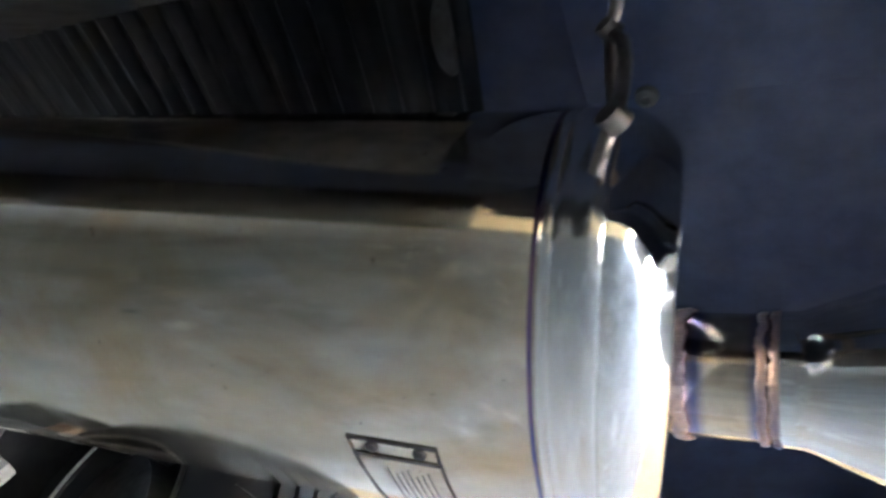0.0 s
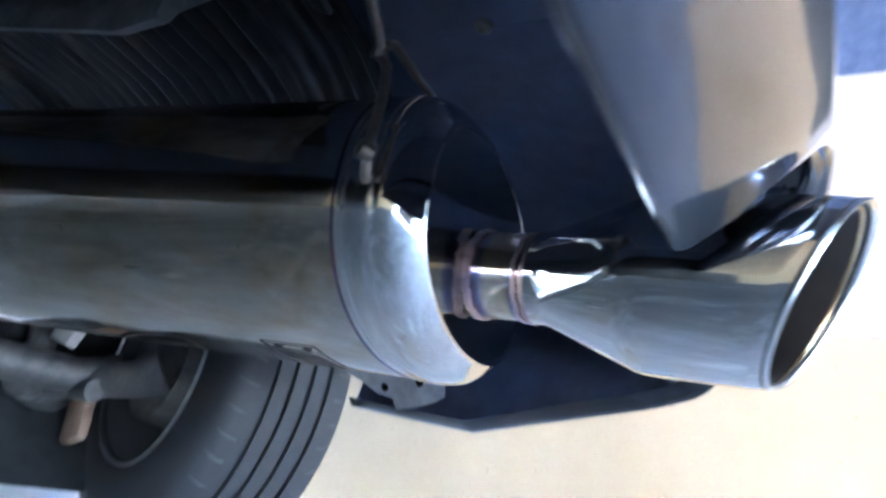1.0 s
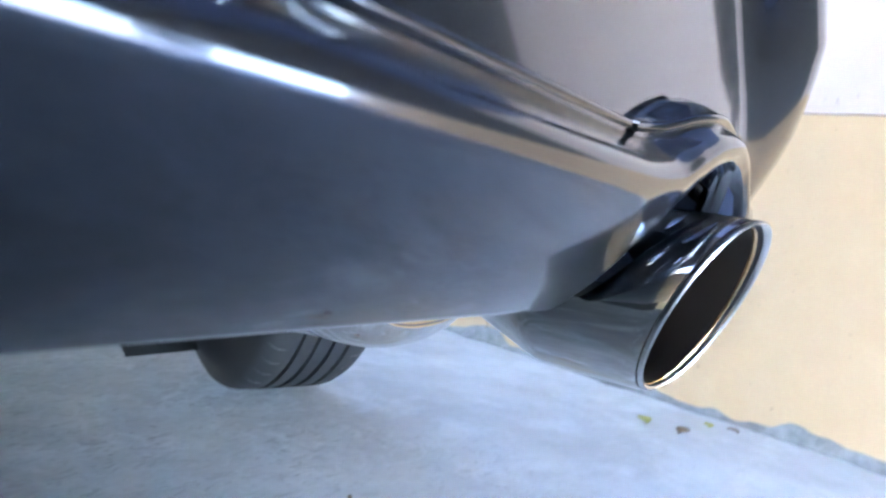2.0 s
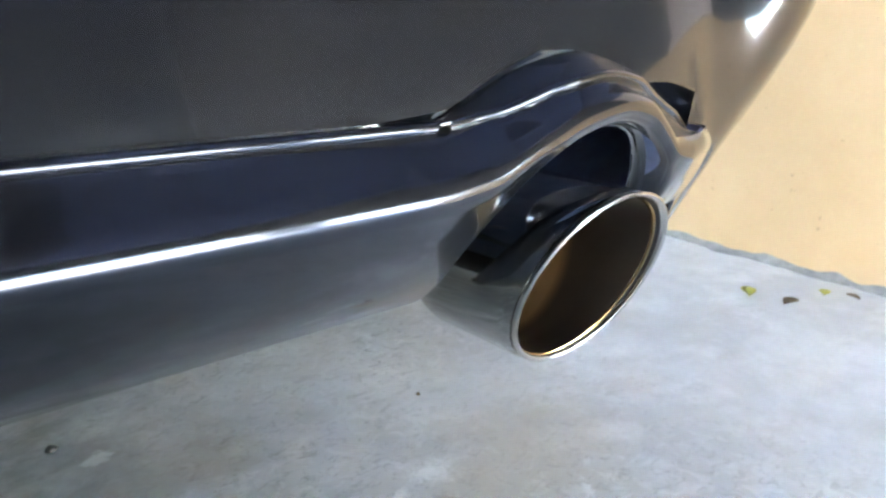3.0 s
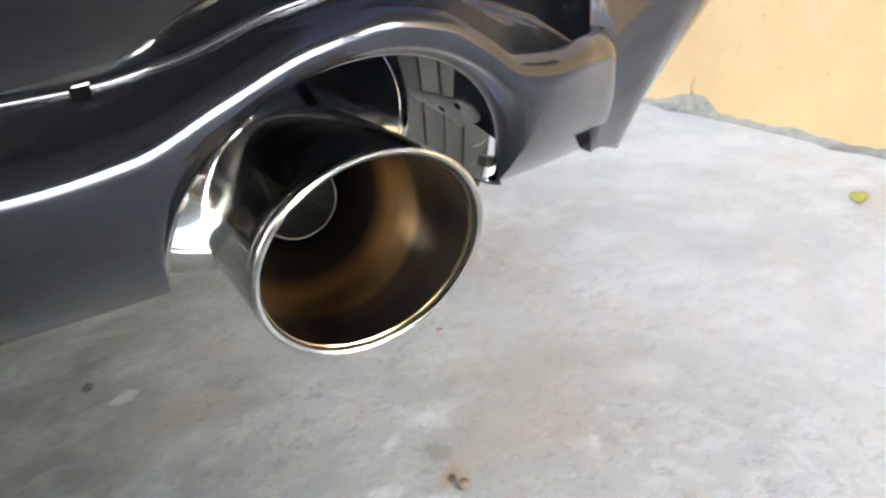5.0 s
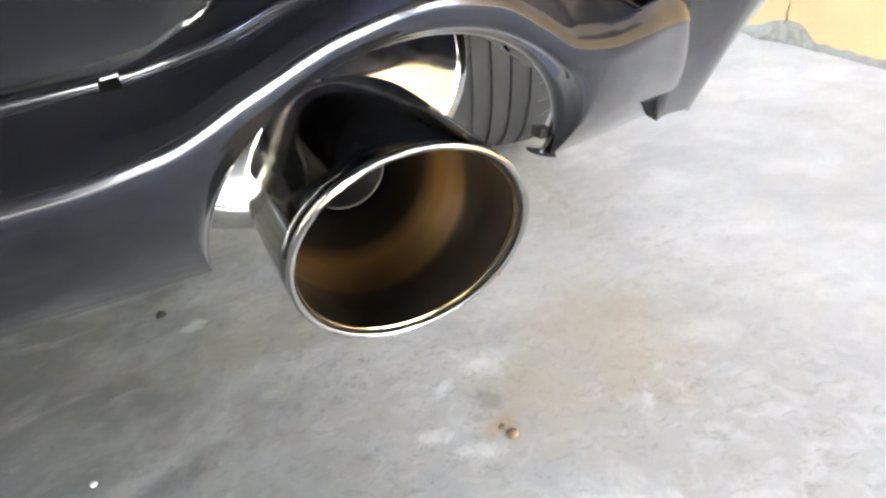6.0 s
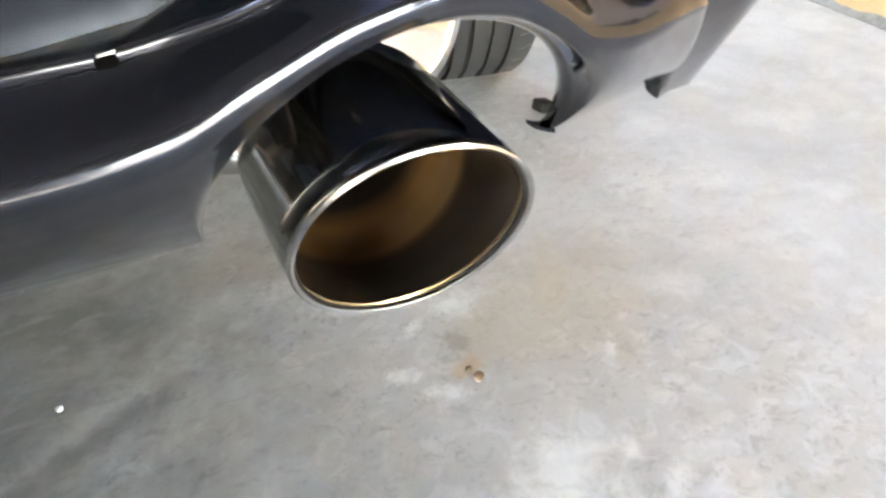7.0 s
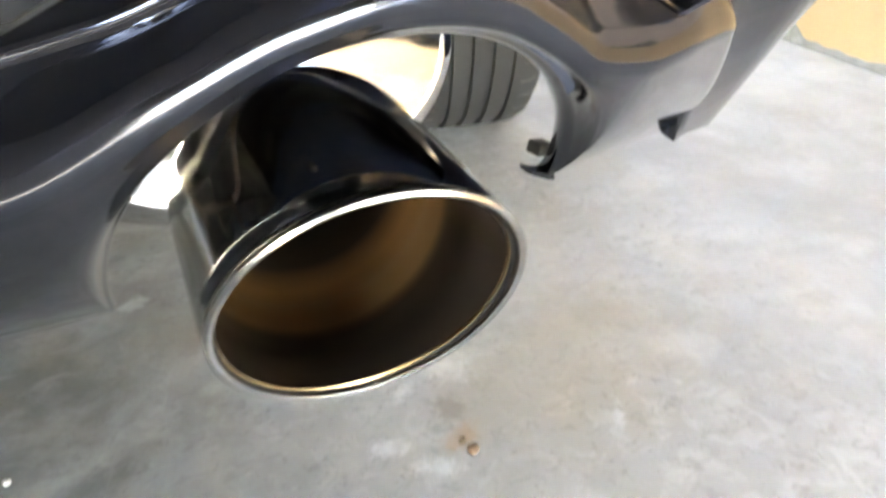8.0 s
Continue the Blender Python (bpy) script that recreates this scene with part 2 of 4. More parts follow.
M_SOOT_PIPE = dusty("black_soot", (0.006, 0.005, 0.005), (0.016, 0.013, 0.011), 0.7)


def neck_tint():
    """Straw and blue bands left by the welding heat along the pipe."""
    k = Mat("straw_and_blue_heat_tint", Roughness=0.16, Metallic=1.0)
    sep = k.n.new("ShaderNodeSeparateXYZ")
    k.l.new(k.tc, sep.inputs[0])
    mp = k.n.new("ShaderNodeMapRange")
    mp.inputs["From Min"].default_value, mp.inputs["From Max"].default_value = 0.178, 0.238
    k.l.new(sep.outputs["Y"], mp.inputs["Value"])
    c = k.ramp(mp.outputs["Result"], (0.0, (0.60, 0.58, 0.55)), (0.16, (0.42, 0.26, 0.20)), (0.24, (0.10, 0.13, 0.32)), (0.34, (0.62, 0.52, 0.38)), (0.62, (0.64, 0.56, 0.44)), (0.72, (0.10, 0.14, 0.34)), (0.82, (0.40, 0.24, 0.20)), (1.0, (0.55, 0.45, 0.36)))
    c = k.mix(k.ramp(k.noise(90, 5), (0.45, 0.0), (0.7, 0.4)), c, (0.25, 0.18, 0.15))
    return k.to("Base Color", c).m


M_NECK = neck_tint()
M_BLUE = dusty("blue_heat_tint", (0.05, 0.07, 0.22), (0.22, 0.10, 0.16), 0.25, 1.0)
M_GOLD = dusty("golden_heat_tint", (0.50, 0.34, 0.16), (0.72, 0.55, 0.32), 0.18, 1.0)
M_WELD = dusty("weld_heat_tint", (0.25, 0.20, 0.24), (0.62, 0.42, 0.32), 0.28, 1.0)


# ---- mesh helpers ----
def mesh_of(name, bm, material, smooth=True):
    bmesh.ops.recalc_face_normals(bm, faces=bm.faces[:])
    me = bpy.data.meshes.new(name)
    bm.to_mesh(me)
    bm.free()
    me.materials.append(material)
    if smooth:
        me.shade_smooth()
        me.set_sharp_from_angle(angle=radians(42))
    return me


def part(name, bm, material, parent, label="", smooth=True):
    ob = new(name, mesh_of(name, bm, material, smooth))
    ob.parent = parent
    if label:
        tagged(ob, label)
    return ob


def grid(bm, rows, close=False):
    """Quads over a list of rows of points."""
    vs = [[bm.verts.new(p) for p in row] for row in rows]
    for a, b in zip(vs, vs[1:]):
        n = len(a)
        for i in range(n if close else n - 1):
            j = (i + 1) % n
            bm.faces.new((a[i], a[j], b[j], b[i]))
    return vs


def lathe(bm, profile, m=None, seg=64, shear=0.0, squash=1.0):
    """A turned body round local -y ... profile: (y along the axis, radius). m places it."""
    m = m or Matrix()
    rows = []
    for y, r in profile:
        rows.append([m @ Vector((r * math.cos(2 * math.pi * i / seg), y, squash * r * math.sin(2 * math.pi * i / seg))) for i in range(seg)])
    return grid(bm, rows, close=True)


def box(bm, size, m, bevel=0.0):
    made = bmesh.ops.create_cube(bm, size=1.0, matrix=m @ Matrix.Diagonal((*size, 1)))
    if bevel:
        es = {e for v in made["verts"] for e in v.link_edges}
        bmesh.ops.bevel(bm, geom=list(es), offset=bevel, segments=2, affect="EDGES", profile=0.5)


def tube(bm, points, r, seg=12):
    pts = [Vector(p) for p in points]
    rows = []
    for i, p in enumerate(pts):
        d = (pts[min(i + 1, len(pts) - 1)] - pts[max(i - 1, 0)]).normalized()
        a = d.cross(Vector((0.3, 0.5, 0.8))).normalized()
        b = d.cross(a)
        rr = r[i] if isinstance(r, (list, tuple)) else r
        rows.append([p + rr * (math.cos(2 * math.pi * k / seg) * a + math.sin(2 * math.pi * k / seg) * b) for k in range(seg)])
    vs = grid(bm, rows, close=True)
    bm.faces.new(vs[0][::-1])
    bm.faces.new(vs[-1])


def spline(knots, x):
    """A smooth curve through (x, value) knots."""
    xs, ys = [k[0] for k in knots], [k[1] for k in knots]
    if x <= xs[0]:
        return ys[0]
    if x >= xs[-1]:
        return ys[-1]
    i = max(j for j in range(len(xs) - 1) if xs[j] <= x)
    h = xs[i + 1] - xs[i]

    def slope(j):
        if j == 0 or j == len(xs) - 1:
            return 0.0
        a, b = (ys[j] - ys[j - 1]) / (xs[j] - xs[j - 1]), (ys[j + 1] - ys[j]) / (xs[j + 1] - xs[j])
        return 0.0 if a * b <= 0 else 2 * a * b / (a + b)

    t, m0, m1 = (x - xs[i]) / h, slope(i) * h, slope(i + 1) * h
    return (2 * t**3 - 3 * t**2 + 1) * ys[i] + (t**3 - 2 * t**2 + t) * m0 + (3 * t**2 - 2 * t**3) * ys[i + 1] + (t**3 - t**2) * m1


# ---- ground and wall ----
bm = bmesh.new()
grid(bm, [[(x, y, 0) for x in (-60, -8, -2, 0, 2, 8, 60)] for y in (-60, -8, -2, 0, 2, 8, 60)])
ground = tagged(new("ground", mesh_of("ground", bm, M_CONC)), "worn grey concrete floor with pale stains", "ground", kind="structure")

WALL_X, WALL_K = 1.434, 0.096
WALL = Matrix.Translation((WALL_X, 0, 0)) @ Matrix.Rotation(-math.atan(WALL_K), 4, "Z")


def wall_block(name, back, z0, z1, material, label):
    bm = bmesh.new()
    box(bm, (0.16, 7.45 - back, z1 - z0), WALL @ Matrix.Translation((0.08, (7.45 + back) / 2, (z0 + z1) / 2)))
    return tagged(new(name, mesh_of(name, bm, material, False)), label, "wall", kind="structure")


wall_block("wall_lower", -1.75, -0.05, 0.826, M_WALL, "peach yellow painted plaster wall beside the car")
def shade_roof():
    """Unseen roof and walls, added to block light and darken reflections."""
    # unseen overhead sheet that keeps skylight off the car
    bm = bmesh.new()
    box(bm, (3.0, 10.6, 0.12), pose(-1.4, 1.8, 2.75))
    tagged(new("shade_roof", mesh_of("shade_roof", bm, M_SHADE, False)), "unseen dark roof added to block skylight over the car", "roof", kind="structure")
    # unseen bluer strip, added only to tint what the skirt reflects
    bm = bmesh.new()
    box(bm, (1.6, 10.6, 0.11), pose(0.90, 1.8, 2.75))
    tagged(new("reflection_strip", mesh_of("reflection_strip", bm, M_SHEET, False)), "unseen blue-grey overhead strip added to be reflected in the skirt", "roof", kind="structure")
    # unseen backdrop added behind the car; daylight enters only below and beside it
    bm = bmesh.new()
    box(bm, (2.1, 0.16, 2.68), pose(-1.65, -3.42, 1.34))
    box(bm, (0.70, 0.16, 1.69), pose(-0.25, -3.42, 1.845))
    tagged(new("backdrop_behind", mesh_of("backdrop_behind", bm, M_BACK, False)), "unseen dark backdrop with an opening, added behind the car", "wall", kind="structure")
    # unseen lighter panel and a post, added to tune what the paint reflects
    bm = bmesh.new()
    box(bm, (1.6, 0.14, 1.69), pose(0.90, -3.42, 1.845))
    box(bm, (0.40, 0.15, 1.00), pose(1.50, -3.42, 0.498))
    tagged(new("gate_backdrop", mesh_of("gate_backdrop", bm, M_OLIVE, False)), "unseen olive panel and post added to tune the paint's reflections", "wall", kind="structure")
    # unseen wall added to let the sun in only as a strip
    bm = bmesh.new()
    box(bm, (0.14, 9.1, 2.68), pose(-2.67, 2.15, 1.34))
    tagged(new("light_block_left", mesh_of("light_block_left", bm, M_BROWN, False)), "unseen brown wall added to cut the sunlight to a strip", "wall", kind="structure")


shade_roof()


def cement_foot():
    """Grey cement smeared unevenly along the foot of the wall."""
    bm = bmesh.new()
    rows = []
    for i in range(340):
        y = -1.2 + 0.012 * i
        n1, n2 = noise.noise((y * 5, 1.3, 0)), noise.noise((y * 17, 4.1, 0))
        h = 0.016 + 0.030 * max(0, n1) + 0.016 * n2 + 0.045 * math.exp(-((y - 1.14) / 0.09) ** 2) + 0.02 * math.exp(-((y - 0.13) / 0.06) ** 2)
        h = max(h, 0.004)
        d = 0.010 + 0.035 * max(0, noise.noise((y * 7, 8.0, 0))) + 0.006 * noise.noise((y * 30, 2.0, 0))
        rows.append([WALL @ Vector(p) for p in ((0.002, y, h), (-0.002, y, h * 0.97), (-0.005, y, h * 0.6), (-0.35 * d - 0.004, y, h * 0.28 + 0.002), (-d, y, 0.002), (-d - 0.006, y, -0.001))])
    grid(bm, rows)
    foot = tagged(new("cement_foot", mesh_of("cement_foot", bm, M_CEMENT)), "rough grey cement smeared along the wall foot", "cement", kind="structure")
    bm = bmesh.new()
    tube(bm, [WALL @ Vector(p) for p in ((-0.0015, 1.150, 0.045), (-0.0010, 1.141, 0.062), (-0.0010, 1.145, 0.078), (-0.0008, 1.137, 0.098), (0.0, 1.139, 0.112))], [0.0022, 0.0026, 0.0018, 0.0016, 0.0005], 6)
    part("crack", bm, M_DRY, foot, "thin dark crack in the plaster")
    return foot


cement_foot()
wall_block("wall_upper", -0.65, 0.830, 1.60, M_WALL_UP, "pale pink painted upper part of the wall")
# unseen sheet added over the wall to keep the sky out of reflections
wall_block("backdrop_above", -0.65, 1.60, 2.69, M_SHEET, "unseen blue-grey sheet added above the wall to hide the sky")
# unseen sheet added for the dim grey-green that the bumper reflects
bm = bmesh.new()
box(bm, (0.12, 2.75, 1.86), WALL @ pose(0.08, -2.03, 1.76))
tagged(new("side_backdrop", mesh_of("side_backdrop", bm, M_OLIVE, False)), "unseen olive grey sheet added above the low end of the wall", "wall", kind="structure")

# ---- the car ----
car = tagged(new("car"), "dark metallic grey car with a styled rear bumper", "car")

RIDGE = [(-0.40, 0.494), (-0.13, 0.495), (-0.09, 0.499), (-0.05, 0.514), (-0.01, 0.528), (0.025, 0.533), (0.055, 0.528), (0.08, 0.513), (0.10, 0.499), (0.125, 0.495), (0.178, 0.498), (0.23, 0.498)]
RIDGE_Y = [(-1.2, 0.05), (-0.9, 0.02), (-0.4, 0.0), (0.0, 0.0), (0.09, 0.008), (0.16, 0.017), (0.19, 0.024), (0.215, 0.031), (0.222, 0.036), (0.226, 0.044), (0.228, 0.058)]
SEAM = [(-0.40, 0.508), (-0.36, 0.508), (-0.325, 0.526), (-0.10, 0.5275), (-0.06, 0.533), (-0.02, 0.546), (0.02, 0.552), (0.055, 0.548), (0.085, 0.537), (0.10, 0.531), (0.125, 0.521), (0.15, 0.512), (0.188, 0.500), (0.228, 0.497)]
SEAM_IN = [(-0.4, 0.03), (-0.08, 0.03), (0.0, 0.015), (0.05, 0.015), (0.1, 0.02), (0.185, 0.016), (0.22, 0.01)]
FLANGE = [(-0.10, 0.0), (-0.05, 0.008), (0.0, 0.012), (0.05, 0.010), (0.085, 0.006), (0.10, 0.010), (0.116, 0.016), (0.14, 0.024), (0.19, 0.030)]
CX, CZ, CR, FOOT = 0.017, 0.416, 0.104, 0.4165


def low_edge(x):
    """The lower edge of the skirt: level, and over the tip a round cut-out."""
    d = abs(x - CX)
    z = CZ + math.sqrt(max(CR * CR - d * d, 0.0)) if d < CR else FOOT
    z = max(z, FOOT)
    return 0.0614 - 0.0534 * ((z - FOOT) / (CZ + CR - FOOT)) ** 0.8, z


skirt_rows = []


def skirt():
    bm = bmesh.new()
    half = math.sqrt(CR * CR - (FOOT - CZ) ** 2)
    xs = [-1.15 + 0.03 * i for i in range(26)]
    xs += [-0.38 + 0.01 * i for i in range(30)]
    xs += [CX - half * math.cos(math.pi * i / 80) for i in range(81)]
    xs += [0.124 + 0.005 * i for i in range(19)] + [0.217, 0.2195, 0.2215, 0.2235, 0.225, 0.2262, 0.2272, 0.228]
    xs = sorted(set(round(x, 5) for x in xs))
    rows = []
    for x in xs:
        yr, zr = spline(RIDGE_Y, x), spline(RIDGE, x)
        zs, ys, fl = spline(SEAM, x), yr + spline(SEAM_IN, x), spline(FLANGE, x)
        yl, zl = low_edge(x)
        yl += yr
        rr = 0.0140 - 0.0045 * max(0, 1 - abs(x - CX) / 0.1)
        row = [(x, max(ys + 0.02 + fl, 0.046), zs + fl - 0.002), (x, max(ys + 0.012 + 0.9 * fl, 0.040), zs + fl), (x, ys + 0.005 + 0.6 * fl, zs + 0.002 + 0.5 * fl)]
        row += [(x, ys + 0.0005 + 0.0032 * math.cos(radians(a)), zs - 0.0010 + 0.0032 * math.sin(radians(a))) for a in (75, 105, 130, 155, 180, 205, 235)]
        z_in = zr + rr * 0.82
        for k in range(1, 9):
            t = k / 8
            row.append((x, ys + (yr + rr * 0.43 - ys) * t**1.22, zs - 0.0030 + (min(z_in, zs - 0.004) - zs + 0.0030) * t**0.95))
        for k in range(1, 9):
            a = radians(55 - 11.625 * k)
            row.append((x, yr + rr - rr * math.cos(a), zr + rr * math.sin(a)))
        y0, z0 = row[-1][1], row[-1][2]
        ze = min(zl + 0.003, z0 - 0.0005)

        def face(z):
            """The lower face, which runs on evenly to the level foot."""
            q = (z0 - z) / (z0 - FOOT)
            return y0 + (0.0614 + yr - y0) * (q + 0.3 * q * (q - 1))

        turn_in = yl - face(ze)
        for k in range(1, 12):
            t = 1 - (1 - k / 11) ** 1.4
            z = z0 + (ze - z0) * t
            row.append((x, face(z) + turn_in * t**5, z))
        dx = (x - CX) / CR if zl > FOOT + 0.0005 else 0.0
        for inn, down in ((0.002, 0.0016), (0.005, 0.003), (0.008, 0.0032), (0.011, 0.002), (0.013, 0.0)):
            row.append((x - 0.4 * dx * down, yl + inn, ze - down))
        if x > 0.124:
            # the end of the wing leans outward towards its foot
            row = [(0.124 + (px - 0.124) * (0.066 + 0.046 * min(max((0.497 - pz) / 0.076, -0.1), 1)) / 0.104, py, pz) for px, py, pz in row]
        rows.append(row)
    grid(bm, rows)
    skirt_rows.extend(rows)
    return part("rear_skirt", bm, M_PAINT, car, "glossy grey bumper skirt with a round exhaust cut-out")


skirt_ob = skirt()
bm = bmesh.new()
grid(bm, [[(x, y + 0.0035, z - 0.0005) for x, y, z in row[6:-6]] for row in skirt_rows if row[0][0] < 0.205])
part("skirt_lining", bm, M_LINING, skirt_ob, "blue-grey inner face of the skirt")
# the clip hole's darkness is painted: a black block set in the seam
bm = bmesh.new()
box(bm, (0.0082, 0.012, 0.0048), pose(-0.0975, 0.0329, 0.5256), 0.0010)
part("clip_slot", bm, M_VOID, skirt_ob, "small black block painted as a clip hole in the seam")
bm = bmesh.new()
box(bm, (0.0066, 0.0040, 0.0008), pose(-0.0968, 0.0288, 0.5285, 0, -5, 0), 0.0003)
part("chipped_edge", bm, M_ALLOY, skirt_ob, "chipped bright edge over the clip hole")


bm = bmesh.new()
box(bm, (0.010, 0.010, 0.007), pose(0.1195, 0.0815, 0.4315, 0, 15, 10), 0.0012)
part("broken_clip", bm, M_BLACK, skirt_ob, "broken black plastic mounting tab")
bm = bmesh.new()
rows = []
for i in range(7):
    t = i / 6
    w = 0.0068 - 0.0036 * t
    c = Vector((0.1235 - 0.0135 * t, 0.0800 + 0.002 * t, 0.4160 + 0.0015 * t + 0.0035 * t * t))
    rows.append([c + Vector((0, -w, 0)), c + Vector((0, w, 0)), c + Vector((0, w, 0.0024)), c + Vector((0, -w, 0.0024))])
vs = grid(bm, rows, close=True)
bm.faces.new(vs[-1])
part("foot_lip", bm, M_PAINT, skirt_ob, "turned-in lip at the foot of the skirt")

PLAN = [(-1.15, 0.12), (-0.9, 0.07), (-0.4, 0.045), (0.0, 0.045), (0.15, 0.042), (0.25, 0.042), (0.33, 0.053), (0.40, 0.085), (0.455, 0.14), (0.495, 0.22), (0.525, 0.33), (0.55, 0.48), (0.565, 0.62)]


def plan_points(per=8):
    pl = [Vector((x, y, 0)) for x, y in PLAN]
    pts = []
    for i in range(len(pl) - 1):
        p0, p1, p2, p3 = pl[max(i - 1, 0)], pl[i], pl[i + 1], pl[min(i + 2, len(pl) - 1)]
        for k in range(per):
            t = k / per
            pts.append(0.5 * ((2 * p1) + (p2 - p0) * t + (2 * p0 - 5 * p1 + 4 * p2 - p3) * t * t + (3 * p1 - p0 - 3 * p2 + p3) * t**3))
    return pts + [pl[-1]]


LOW = [(0.19, 0.075), (0.25, 0.105), (0.285, 0.17), (0.32, 0.30), (0.37, 0.48), (0.40, 0.62)]
HIGH = [p for p in PLAN if p[0] > 0.2]


def along(pts, u):
    """The point at the fraction u of a line's length."""
    ls = [math.dist(a, b) for a, b in zip(pts, pts[1:])]
    want = u * sum(ls)
    for (a, b), d in zip(zip(pts, pts[1:]), ls):
        if want <= d:
            return [p + (q - p) * want / d for p, q in zip(a, b)]
        want -= d
    return list(pts[-1])


SIDE_LEN = sum(math.dist(a, b) for a, b in zip([(0.19, 0.042)] + HIGH, HIGH))


def cover_rows(inset=0.0):
    pts, rows, run = plan_points(), [], 0.0
    for i, p in enumerate(pts):
        d = (pts[min(i + 1, len(pts) - 1)] - pts[max(i - 1, 0)]).normalized()
        out = Vector((d.y, -d.x, 0))
        if p.x > 0.19:
            run += (p - pts[i - 1]).length
        lx, ly = along(LOW, min(run / SIDE_LEN, 1.0))
        if p.x < 0.19:
            near = min(max((p.x - 0.05) / 0.14, 0), 1)
            lx, ly = p.x, p.y + 0.033 * near * near * (3 - 2 * near)
        foot = 0.42 - 0.57 * min(max(ly - 0.085, 0), 0.035) - 0.28 * max(ly - 0.12, 0)
        if p.x < 0.19:
            foot = spline(SEAM, p.x) + spline(FLANGE, p.x) + 0.0015
        foot = max(foot, 0.325)
        row = []
        # a crease rises from the wing to the side of the car; below it the corner tucks under
        crease = max(min(max(0.56 + 0.625 * (p.x - 0.13), 0.562), 0.74), foot + 0.012)
        zs = [1.0 + (crease + 0.004 - 1.0) * k / 14 for k in range(15)] + [crease - 0.004 + (foot - crease + 0.004) * k / 10 for k in range(11)]
        zs.insert(-1, foot + 0.0015)
        side = min(max((p.x - 0.20) / 0.15, 0), 1)
        for z in zs:
            u = min(max((crease - z) / (crease - 0.41), 0), 1.0)
            w = 0.36 * u + 0.64 * u * u
            q = Vector((p.x + (lx - p.x) * w, p.y + (ly - p.y) * w, z))
            lean = 0.24 * (max(z - 0.512, 0) - 0.018) * min(max((0.40 - p.x) / 0.15, 0), 1)
            full = min(max((z - 0.48) / 0.12, 0), 1)
            up = min(max((1.0 - z) / (1.0 - crease), 0), 1) if z > crease else 1 - min(max((crease - z) / (crease - foot), 0), 1) ** 2.4
            belly = (0.010 + 0.010 * full * full * (3 - 2 * full) + 0.031 * up) * side * side * (3 - 2 * side)
            row.append(q + out * (belly - lean - inset))
        fold = -0.012 if p.x < 0.19 else 0.010
        row.append(row[-1] - out * 0.010 + Vector((0, 0, 0.001 if p.x >= 0.19 else -0.002)))
        row.append(row[-1] - out * 0.012 + Vector((0, 0, fold)))
        rows.append(row)
    return rows


bm = bmesh.new()
grid(bm, cover_rows())
part("bumper_cover", bm, M_PAINT, car, "dark metallic grey rear bumper cover")
bm = bmesh.new()
grid(bm, [[q for q in row[4:-2]] for row in cover_rows(0.006)])
part("bumper_lining", bm, M_LINING, car, "blue-grey inner face of the bumper")


# Bracket at the end of the bumper, beside the wheel.
def bracket():
    """A flat plate that leans outward to its lower edge, with two bolt holes."""
    def at(y, z, off=0.0):
        return Vector((0.554 - 0.62 * z, y, z)) + Vector((0.85, 0, 0.527)) * off

    bm = bmesh.new()
    out = [(0.60, 0.368), (0.563, 0.357), (0.537, 0.346), (0.511, 0.344), (0.506, 0.330), (0.468, 0.341), (0.440, 0.351), (0.429, 0.358), (0.427, 0.368), (0.432, 0.376), (0.442, 0.380), (0.471, 0.3795), (0.515, 0.378), (0.60, 0.376)]
    a = [bm.verts.new(at(y, z)) for y, z in out]
    b = [bm.verts.new(at(y, z, 0.0035)) for y, z in out]
    bm.faces.new(a)
    bm.faces.new(b[::-1])
    for i in range(len(a)):
        j = (i + 1) % len(a)
        bm.faces.new((a[i], b[i], b[j], a[j]))
    br = part("bumper_bracket", bm, M_PRIMER, car, "pale grey metal bracket with two holes", smooth=False)
    for y, z in ((0.523, 0.356), (0.465, 0.3705)):
        # black disc on the plate, painted as the dark of a hole
        bm = bmesh.new()
        turn = Matrix.Translation(at(y, z, -0.0004)) @ Matrix.Rotation(radians(-32), 4, "Y") @ Matrix.Rotation(radians(90), 4, "Z")
        lathe(bm, [(-0.0005, 0.0002), (-0.0005, 0.0060), (0.0008, 0.0062), (0.0008, 0.0002)], turn, 16)
        part("bolt_hole", bm, M_VOID, br, "black disc painted as a bolt hole")


bracket()


# Floor pan over the exhaust, with pressed ribs, and the body that shuts it in.
def outline(inset, z):
    """The car's plan from the bumper forward, as a loop at height z."""
    pts = plan_points(3)
    loop = []
    for i, p in enumerate(pts):
        d = (pts[min(i + 1, len(pts) - 1)] - pts[max(i - 1, 0)]).normalized()
        loop.append(p - Vector((d.y, -d.x, 0)) * inset + Vector((0, 0, z)))
    return loop + [Vector((0.565 + 0.28 - inset, 3.4, z)), Vector((-1.15 + inset, 3.4, z))]


def slab(name, inset, z0, z1, material, label):
    bm = bmesh.new()
    a, b = [[bm.verts.new(p) for p in outline(inset, z)] for z in (z0, z1)]
    bm.faces.new(a[::-1])
    bm.faces.new(b)
    for i in range(len(a)):
        j = (i + 1) % len(a)
        bm.faces.new((a[i], a[j], b[j], b[i]))
    return part(name, bm, material, car, label, smooth=False)


slab("underbody", 0.045, 0.665, 0.70, M_LINING, "blue-grey flat underbody")
slab("body", 0.13, 0.72, 1.02, M_PAINT, "dark grey rear body")


